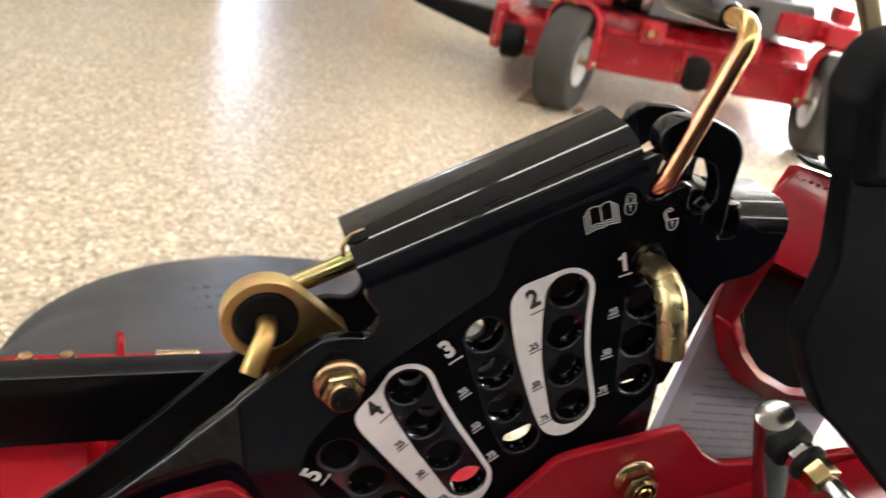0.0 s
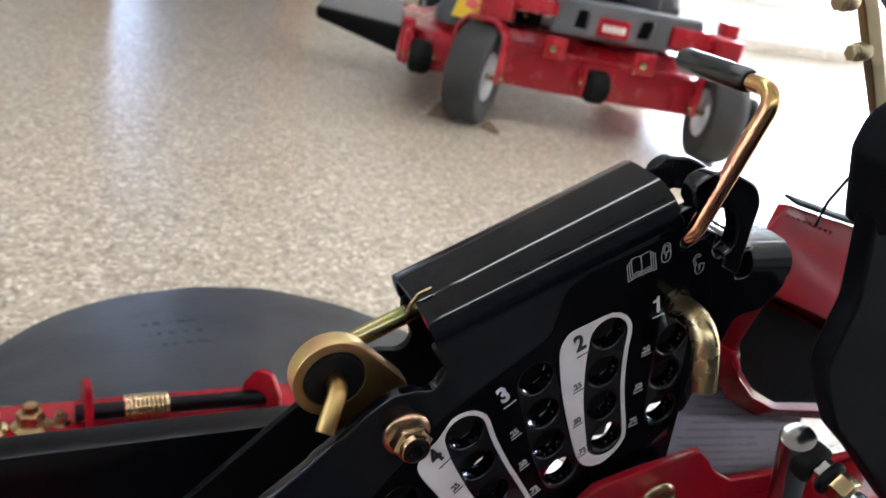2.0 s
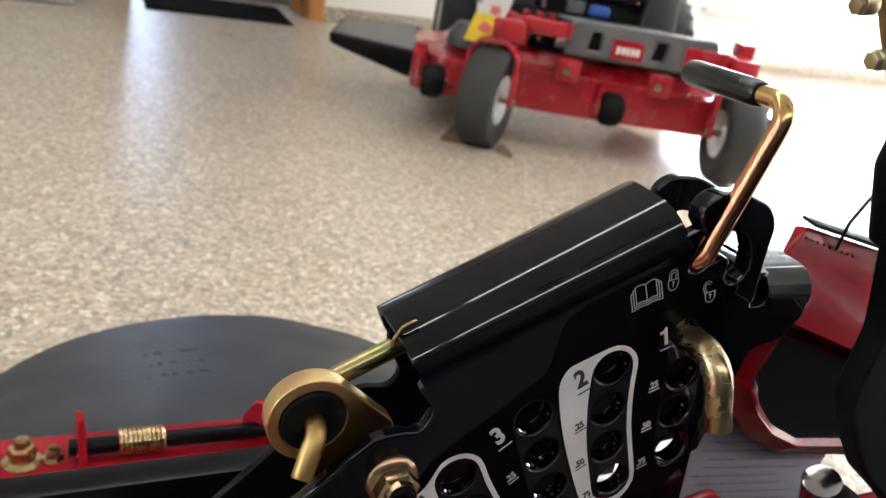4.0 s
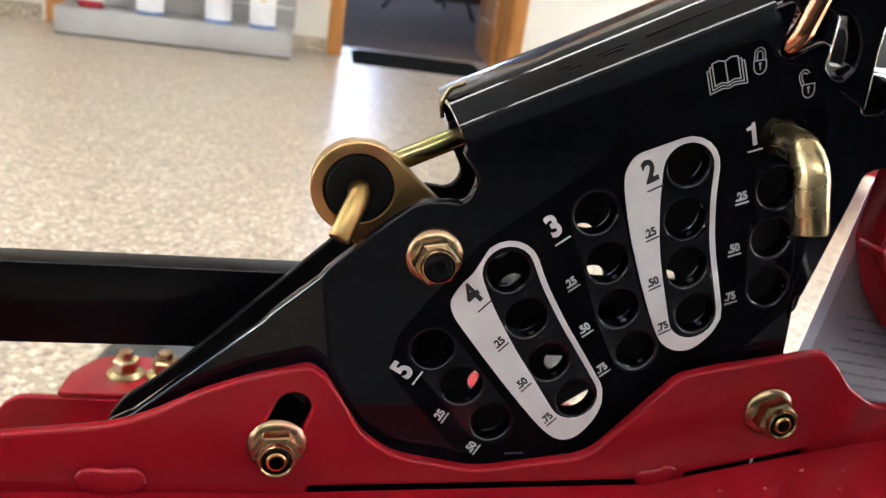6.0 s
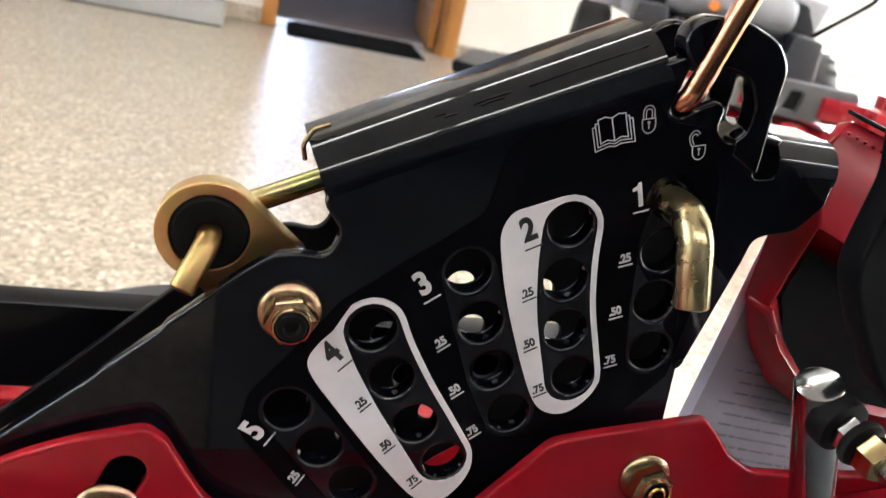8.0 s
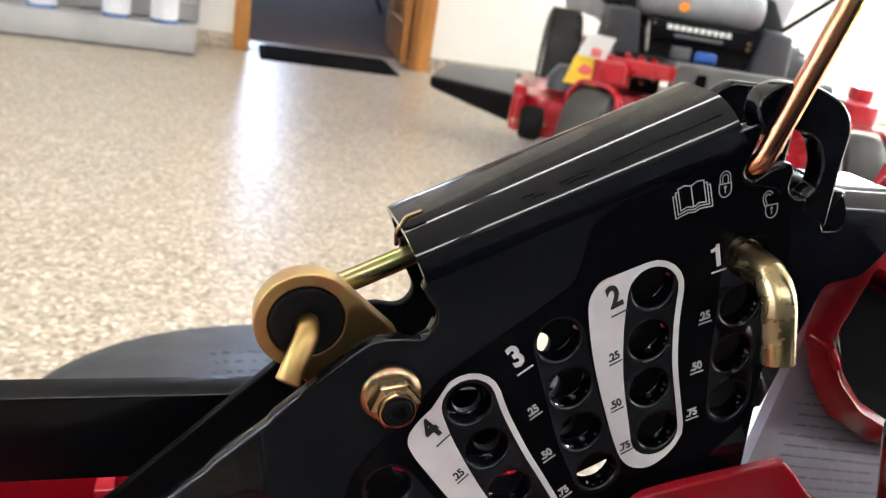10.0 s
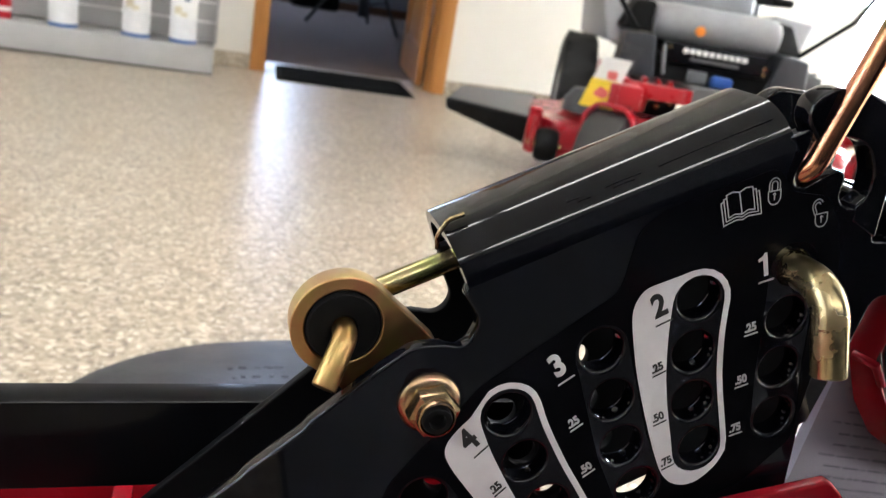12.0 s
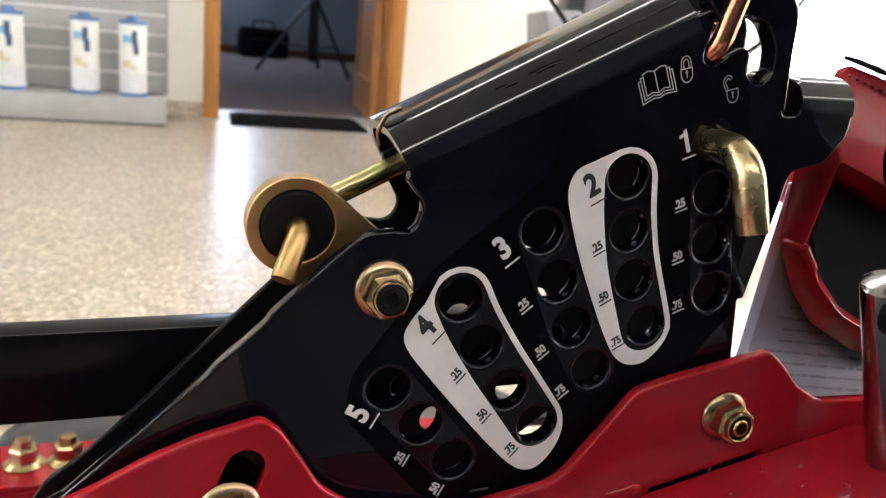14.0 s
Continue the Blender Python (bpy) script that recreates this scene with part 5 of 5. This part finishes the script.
rod("wire", bend([(0.222, 0.034, 0.548), (0.2185, 0.030, 0.563), (0.2310, 0.030, 0.583), (0.260, 0.028, 0.604)], 0.004), 0.0008, RUBBER, mower, "thin black wire", 8, 0.0002)

# floor tag: printed sheet in a clear sleeve, standing in front of the frame
tag = new("specification_sheet")
tag.parent = mower
tag["label"] = "printed sheet in a clear plastic sleeve"
TM = Matrix.Translation((0.1800, 0.047, 0.372)) @ Matrix.Rotation(radians(7), 4, "Y")
sheet = rect(0.0, 0.110, -0.03, 0.128)
me = plate_mesh([sheet], 0.0006)
me.transform(TM)
link_mesh("sheet", me, PAPER, tag)
me = plate_mesh([rect(-0.003, 0.113, -0.033, 0.131)], 0.0004)
me.transform(TM @ Matrix.Translation((0, -0.0014, 0)))
film_ob = link_mesh("sleeve", me, FILM, tag)
film_ob.visible_shadow = False
me = plate_mesh([rect(-0.0065, -0.0008, -0.033, 0.133)], 0.0005)
me.transform(TM @ Matrix.Translation((0, -0.0012, 0)))
link_mesh("sleeve_edge", me, SLEEVE_EDGE, tag, "pale welded edge of the sleeve")
random.seed(4)
for i in range(26):
    z = 0.120 - i * 0.0056
    heavy = i in (1, 4)
    x = 0.010 + (0.006 if i % 3 else 0.0)
    end = x + (0.026 if heavy else random.uniform(0.045, 0.092))
    bm = bmesh.new()
    while x < end and x < 0.106:
        w = random.uniform(0.003, 0.011)
        tall = 0.0019 if heavy else random.uniform(0.0010, 0.0014)
        bm.faces.new([bm.verts.new((u, -0.0005, v)) for u, v in rect(x, min(x + w, 0.108), z, z + tall)])
        x += w + random.uniform(0.0009, 0.0018)
    bm.transform(TM)
    part("print_line", bm, PRINT_DARK if heavy else PRINT_GREY, tag)

# wheels and floor pan, so that the mower stands on its own


def wheel(name, parent, x, y, r, w, yaw, tyre, rim, hub_r, label=""):
    """A tyre with rounded shoulders on a dished rim; the axle runs along x before it is turned."""
    wh = new(name)
    wh.parent = parent
    if label:
        wh["label"] = label
    wh.matrix_basis = pose(x, y, r, 0, 0, yaw)
    m = pose(0, 0, 0, 0, 90, 0)
    h = w / 2
    part("tyre", lathe_mesh([(hub_r, -h * 0.80), (r * 0.80, -h), (r * 0.93, -h * 0.92), (r * 0.985, -h * 0.68), (r, -h * 0.35), (r, h * 0.35), (r * 0.985, h * 0.68), (r * 0.93, h * 0.92), (r * 0.80, h), (hub_r, h * 0.80), (hub_r, -h * 0.80)], 48, m), tyre, wh)
    part("rim", lathe_mesh([(0, -h * 0.55), (hub_r * 0.35, -h * 0.72), (hub_r * 0.4, -h * 0.45), (hub_r * 0.85, -h * 0.45), (hub_r, -h * 0.84), (hub_r, h * 0.84), (hub_r * 0.85, h * 0.45), (hub_r * 0.4, h * 0.45), (hub_r * 0.35, h * 0.72), (0, h * 0.55)], 32, m), rim, wh)
    return wh


mower_wheels = ((-0.62, 0.10, 0.14, 0.10), (-0.62, -0.62, 0.14, 0.10), (0.98, 0.20, 0.23, 0.19), (0.98, -0.72, 0.23, 0.19))
for x, y, r, w in mower_wheels:
    wheel("wheel", mower, x, y, r, w, 90, TYRE, RIM, r * 0.5, "black tyre on a pale rim")
box("frame_cross", -0.66, -0.40, -0.66, -0.01, 0.300, 0.340, RED, mower, "red front cross member", 0.006)
box("frame_cross", 0.34, 1.04, -0.66, 0.10, 0.230, 0.290, BLACK_SATIN, mower, "black rear cross member", 0.006)
for y in (0.10, -0.62):
    box("caster_fork", -0.70, -0.54, y - 0.012, y + 0.012, 0.285, 0.300, RED, mower, "", 0.003)
    for s in (-0.062, 0.062):
        box("fork_leg", -0.64, -0.60, y + s - 0.005, y + s + 0.005, 0.13, 0.300, RED, mower, "", 0.002)

# ---- the second mower, across the showroom ----
far = thing("riding_mower", pose(1.44, 1.875, 0, 0, 0, -20.0), "red zero-turn riding mower with a grey seat on the showroom floor", "mower")


def fbox(name, x0, x1, y0, y1, z0, z1, mat, label="", bevel=0.006, parent=None, m=None):
    return box(name, x0, x1, y0, y1, z0, z1, mat, parent or far, label, bevel, m)


# casters with red forks
for x, yaw in ((-0.395, -24), (0.392, -4)):
    wheel("caster_wheel", far, x, 0.0, 0.150, 0.115, yaw, TYRE, RIM, 0.075, "worn grey-black caster tyre on a pale rim")
    fork = new("caster_fork")
    fork.parent = far
    fork["label"] = "red arched caster fork"
    fork.matrix_basis = pose(x, 0, 0, 0, 0, yaw)
    me = plate_mesh([rounded([(-0.082, 0.135, 0.004), (-0.082, 0.285, 0.05), (-0.045, 0.325, 0.03), (0.045, 0.325, 0.03), (0.082, 0.285, 0.05), (0.082, 0.135, 0.004), (0.070, 0.135, 0.004), (0.070, 0.280, 0.045), (0.040, 0.313, 0.02), (-0.040, 0.313, 0.02), (-0.070, 0.280, 0.045), (-0.070, 0.135, 0.004)])], 0.055, 0.004)
    link_mesh("yoke", me, RED_FAR, fork)
    rod("axle", [(-0.092, 0, 0.150), (0.092, 0, 0.150)], 0.010, ZINC, fork, sides=12)
    rod("spindle", [(0, 0, 0.322), (0, 0, 0.385)], 0.022, RED_FAR, fork, sides=16, round_end=0.004)
# caster arms to the frame
for s in (-1, 1):
    fbox("caster_arm", s * 0.36 - 0.035, s * 0.36 + 0.035, -0.03, 0.30, 0.325, 0.385, RED_FAR, "red front frame arm")
# deck: shell with a front skirt and a discharge side
deck = rounded([(-0.630, 0.20, 0.03), (-0.560, 0.075, 0.05), (-0.300, 0.060, 0.1), (0.300, 0.060, 0.1), (0.46, 0.10, 0.1), (0.53, 0.26, 0.1), (0.53, 0.52, 0.1), (0.36, 0.72, 0.12), (-0.45, 0.72, 0.10), (-0.630, 0.55, 0.05)], 6)
solid("deck_shell", [(x, y, 0.118) for x, y in deck], [(x * 0.985, 0.4 + (y - 0.4) * 0.97, 0.232) for x, y in deck], RED_FAR, far, "red cutting deck skirt", 0.004)
inner = [(x * 0.86, 0.42 + (y - 0.42) * 0.80) for x, y in deck]
solid("deck_top", [(x, y, 0.230) for x, y in inner], [(x * 0.9, 0.42 + (y - 0.42) * 0.85, 0.275) for x, y in inner], RED_FAR, far, "raised red deck top", 0.006)
fbox("deck_lip", -0.30, 0.30, 0.052, 0.066, 0.236, 0.246, RED_FAR, "", 0.003)
for x in (-0.565, 0.0, 0.505):
    fbox("roller_bracket", x - 0.052, x - 0.040, 0.02, 0.10, 0.135, 0.235, RED_FAR, "", 0.003)
    part("roller", lathe_mesh([(0.012, -0.034), (0.040, -0.034), (0.050, -0.022), (0.052, 0.0), (0.050, 0.022), (0.040, 0.034), (0.012, 0.034), (0.012, -0.034)], 28, pose(x, 0.035, 0.165, 0, 90, 0)), RUBBER, far, "black anti-scalp roller")
    rod("roller_bolt", [(x - 0.060, 0.035, 0.165), (x + 0.046, 0.035, 0.165)], 0.008, ZINC, far, sides=10)
fbox("deck_end", -0.630, -0.590, 0.09, 0.24, 0.125, 0.262, RED_FAR, "red deck end plate", 0.006)
part("spindle_cap", lathe_mesh([(0, 0.34), (0.045, 0.335), (0.070, 0.30), (0.072, 0.262), (0, 0.262)], 24, Matrix.Translation((-0.46, 0.19, 0.0))), DARK_PLASTIC, far, "grey pulley cover")
for x, z in ((-0.155, 0.258), (0.140, 0.255)):
    fbox("hanger_lug", x - 0.036, x + 0.036, 0.045, 0.056, z - 0.034, z + 0.036, RED_FAR, "", 0.004)
    rod("hanger_bolt", [(x - 0.01, 0.030, z), (x - 0.01, 0.060, z)], 0.013, ZINC, far, sides=6, round_end=0.002)
# discharge deflector to the side
chute = new("deflector")
chute.parent = far
chute["label"] = "black plastic discharge deflector"
solid("cover", [(-0.905, 0.31, 0.178), (-0.600, 0.24, 0.112), (-0.600, 0.58, 0.112), (-0.880, 0.56, 0.172)], [(-0.910, 0.30, 0.214), (-0.600, 0.23, 0.206), (-0.600, 0.60, 0.240), (-0.880, 0.58, 0.232)], RUBBER, chute, "", 0.010, 3)
solid("lid", [(-0.900, 0.312, 0.212), (-0.610, 0.245, 0.204), (-0.610, 0.590, 0.238), (-0.876, 0.570, 0.230)], [(-0.895, 0.325, 0.219), (-0.620, 0.260, 0.212), (-0.620, 0.580, 0.245), (-0.870, 0.560, 0.237)], GREY_PLASTIC, chute, "pale grey deflector top", 0.004)
# frame rails and grey front step
fbox("front_rail", -0.385, -0.165, 0.065, 0.105, 0.348, 0.394, RED_FAR, "red front frame rail")
fbox("front_rail", 0.205, 0.395, 0.065, 0.125, 0.318, 0.385, RED_FAR, "red front frame rail")
fbox("rail_end", 0.365, 0.410, 0.055, 0.130, 0.330, 0.425, RED_FAR, "", 0.004)
fbox("rail_end", -0.402, -0.355, 0.055, 0.130, 0.300, 0.398, RED_FAR, "", 0.004)
fbox("rail", -0.345, -0.285, 0.12, 1.35, 0.30, 0.36, RED_FAR, "red main frame rail")
fbox("rail", 0.285, 0.345, 0.12, 1.35, 0.30, 0.36, RED_FAR, "red main frame rail")
step_edge = rounded([(-0.178, 0.302, 0.01), (0.205, 0.302, 0.01), (0.318, 0.380, 0.02), (0.300, 0.412, 0.01), (-0.165, 0.405, 0.02)])
hole_l = rounded([(-0.105, 0.325, 0.006), (-0.062, 0.325, 0.006), (-0.065, 0.382, 0.006), (-0.098, 0.382, 0.006)])
hole_r = rounded([(0.100, 0.325, 0.006), (0.143, 0.325, 0.006), (0.150, 0.382, 0.006), (0.112, 0.382, 0.006)])
foot = new("front_step")
foot.parent = far
foot["label"] = "grey plastic front step with two openings"
plate("step_face", [step_edge, hole_l[::-1], hole_r[::-1]], 0.085, 0.105, GREY_PLASTIC, foot, "", 0.004)
solid("step_top", [(-0.170, 0.10, 0.395), (0.305, 0.10, 0.402), (0.290, 0.42, 0.372), (-0.165, 0.42, 0.372)], [(-0.165, 0.105, 0.408), (0.300, 0.105, 0.415), (0.285, 0.42, 0.384), (-0.160, 0.42, 0.384)], GREY_PLASTIC, foot, "", 0.003)
box("badge", -0.030, 0.074, 0.080, 0.086, 0.312, 0.372, RED_FAR, foot, "red maker's badge", 0.003)
for k in range(5):
    box("badge_bar", -0.014 + 0.0155 * k, -0.003 + 0.0155 * k, 0.0775, 0.0805, 0.330, 0.352, CARD, foot, "", 0.001)
fbox("step_back", -0.17, 0.29, 0.106, 0.13, 0.305, 0.385, RUBBER, "", 0.004)
fbox("lift_linkage", -0.290, -0.160, 0.300, 0.340, 0.270, 0.352, RUBBER, "dark lift linkage under the pedal", 0.006)
for x, z in ((-0.262, 0.322), (-0.225, 0.310), (-0.185, 0.326)):
    rod("linkage_bolt", [(x, 0.285, z), (x, 0.302, z)], 0.010, ZINC, far, sides=6, round_end=0.002)
fbox("pedal", -0.30, -0.19, 0.16, 0.26, 0.350, 0.384, RED_FAR, "red deck-lift pedal", 0.008)
for k in range(3):
    fbox("pedal_rib", -0.300 + 0.040 * k, -0.288 + 0.040 * k, 0.165, 0.235, 0.383, 0.402, RED_FAR, "", 0.004)
rod("pedal_link", [(-0.245, 0.20, 0.42), (-0.235, 0.34, 0.50)], 0.005, GREY_PLASTIC, far, sides=10)
# rear wheels, fenders, seat base
for x in (-0.45, 0.44):
    wheel("rear_wheel", far, x, 1.05, 0.235, 0.140, 0, TYRE_DARK, RIM, 0.11, "wide black rear tyre")
    for k in range(40):
        a = 2 * math.pi * k / 40
        bm = box_mesh(-0.060, 0.060, -0.008, 0.008, 0.230, 0.2355, 0)
        bm.transform(pose(x, 1.05, 0.235) @ Matrix.Rotation(a, 4, "X") @ Matrix.Rotation(radians(18 if k % 2 else -18), 4, "Z"))
        part("tread_bar", bm, TYRE_DARK, far)
for s in (-1, 1):
    solid("fender", [(s * 0.26, 0.92, 0.46), (s * 0.36, 0.92, 0.46), (s * 0.44, 1.40, 0.46), (s * 0.24, 1.40, 0.46)], [(s * 0.26, 0.97, 0.66), (s * 0.42, 0.97, 0.65), (s * 0.46, 1.40, 0.64), (s * 0.24, 1.40, 0.64)], FENDER_GREY, far, "pale grey rear fender", 0.014, 3)
    solid("tower", [(s * 0.195, 0.62, 0.35), (s * 0.345, 0.63, 0.35), (s * 0.345, 0.80, 0.35), (s * 0.195, 0.80, 0.35)], [(s * 0.225, 0.62, 0.525), (s * 0.330, 0.63, 0.515), (s * 0.330, 0.80, 0.525), (s * 0.225, 0.80, 0.525)], TOWER_GREY, far, "dark grey control tower", 0.012, 3)
    solid("console", [(s * 0.21, 0.74, 0.52), (s * 0.34, 0.76, 0.52), (s * 0.34, 1.05, 0.52), (s * 0.21, 1.05, 0.52)], [(s * 0.22, 0.80, 0.635), (s * 0.295, 0.82, 0.630), (s * 0.30, 1.02, 0.64), (s * 0.22, 1.02, 0.645)], RUBBER, far, "dark control console", 0.016, 3)
    rod("control_lever", bend([(s * 0.29, 0.66, 0.53), (s * 0.425, 0.60, 0.675), (s * 0.50, 0.57, 0.86), (s * 0.18, 0.55, 0.98)], 0.05), 0.009, RUBBER, far, "black steering lever", 14)
fbox("seat_base", -0.235, 0.235, 0.66, 1.30, 0.33, 0.47, RUBBER, "dark seat base", 0.012)
fbox("name_panel", -0.185, 0.195, 0.640, 0.662, 0.432, 0.508, BLACK_SATIN, "black name panel", 0.006)
for k in range(10):
    fbox("name_bar", -0.115 + 0.0235 * k, -0.098 + 0.0235 * k, 0.6365, 0.6405, 0.476, 0.494, CARD, "", 0.001)
fbox("name_line", -0.085, 0.09, 0.637, 0.6405, 0.452, 0.464, GREY_PLASTIC, "", 0.001)
for x, z in ((-0.165, 0.490), (0.178, 0.470), (0.178, 0.447)):
    rod("panel_bolt", [(x, 0.630, z), (x, 0.642, z)], 0.007, ZINC, far, sides=10)
fbox("hour_meter", -0.08, -0.01, 0.64, 0.66, 0.375, 0.42, GREY_PLASTIC, "grey meter", 0.004)
fbox("fuse_box", 0.005, 0.085, 0.63, 0.66, 0.372, 0.415, BLUE, "blue plastic cover", 0.012)
fbox("floor_pan", -0.28, 0.28, 0.40, 0.68, 0.345, 0.372, RUBBER, "dark foot pan", 0.004)
bm = lathe_mesh([(0, -0.228), (0.052, -0.224), (0.066, -0.205), (0.070, -0.17), (0.070, 0.17), (0.066, 0.205), (0.052, 0.224), (0, 0.228)], 32, pose(0.0, 0.74, 0.572, 0, 90, 0))
seat = new("seat")
seat.parent = far
part("front_roll", bm, SEAT_GREY, seat, "rolled grey seat front")
box("cushion", -0.225, 0.225, 0.72, 1.18, 0.53, 0.64, SEAT_GREY, seat, "grey seat cushion", 0.035)
box("backrest", -0.225, 0.225, 1.12, 1.24, 0.60, 1.02, SEAT_GREY, seat, "grey seat back", 0.045, m=Matrix.Translation((0, 1.15, 0.62)) @ Matrix.Rotation(radians(-10), 4, "X") @ Matrix.Translation((0, -1.15, -0.62)))
part("seat_knob", lathe_mesh([(0, 0), (0.018, 0), (0.018, 0.012), (0.0, 0.014)], 16, pose(-0.068, 0.672, 0.557, 90)), ORANGE, seat, "orange knob")
fbox("armrest", 0.19, 0.27, 0.80, 1.05, 0.69, 0.72, RUBBER, "black armrest", 0.012)
fbox("engine_cover", -0.30, 0.30, 1.32, 1.72, 0.42, 0.80, DARK_PLASTIC, "dark engine cover", 0.05)
# price tags hung on the frame
tags = thing("price_tag", pose(1.44, 1.875, 0, 0, 0, -20.0) @ pose(-0.437, 0.030, 0.302, 8, 4, -8), "yellow and white printed price tag hung on the red frame", "tag")
plate("yellow_card", [rounded([(-0.058, -0.005, 0.003), (0.042, 0.003, 0.003), (0.040, 0.088, 0.003), (-0.040, 0.084, 0.003)])], 0.0, 0.001, YELLOW, tags, "", 0)
plate("white_card", [rounded([(-0.040, 0.078, 0.003), (0.045, 0.080, 0.003), (0.060, 0.156, 0.003), (-0.020, 0.152, 0.003)])], 0.0015, 0.0025, CARD, tags, "", 0)
plate("print", [rounded([(-0.030, 0.035, 0.008), (0.012, 0.030, 0.010), (0.020, 0.052, 0.008), (-0.010, 0.066, 0.008)])], -0.001, -0.0005, PINK_CARD, tags, "", 0)
plate("print", [rounded([(0.0, 0.09, 0.004), (0.030, 0.09, 0.004), (0.030, 0.115, 0.004), (0.0, 0.115, 0.004)])], 0.0005, 0.001, PINK_CARD, tags, "", 0)
sl = plate("clear_sleeve", [rounded([(-0.044, 0.07, 0.003), (0.056, 0.07, 0.003), (0.084, 0.205, 0.003), (-0.020, 0.208, 0.003)])], -0.002, -0.0015, FILM, tags, "", 0)
sl.visible_shadow = False
# torn cardboard under the front tyre
KRAFT = surface("brown_cardboard", (0.15, 0.095, 0.06), (0.23, 0.15, 0.10), (0.8, 0.9), 0, 30, 300, 0.3, 0.001)
for x, y, corners in ((1.05, 2.07, ((-0.105, -0.040), (0.010, 0.120), (0.100, 0.030), (-0.030, -0.080))), (1.12, 1.95, ((-0.028, -0.005), (-0.004, -0.068), (0.018, -0.050), (0.035, 0.055), (0.005, 0.040)))):
    c = thing("cardboard_scrap", pose(x, y, 0.0), "torn brown cardboard scrap under the tyre", "cardboard", "cardboard scraps under the tyre")
    solid("sheet", [(u, v, 0.0) for u, v in corners], [(u, v, 0.003 + 0.002 * (i % 2)) for i, (u, v) in enumerate(corners)], KRAFT, c)
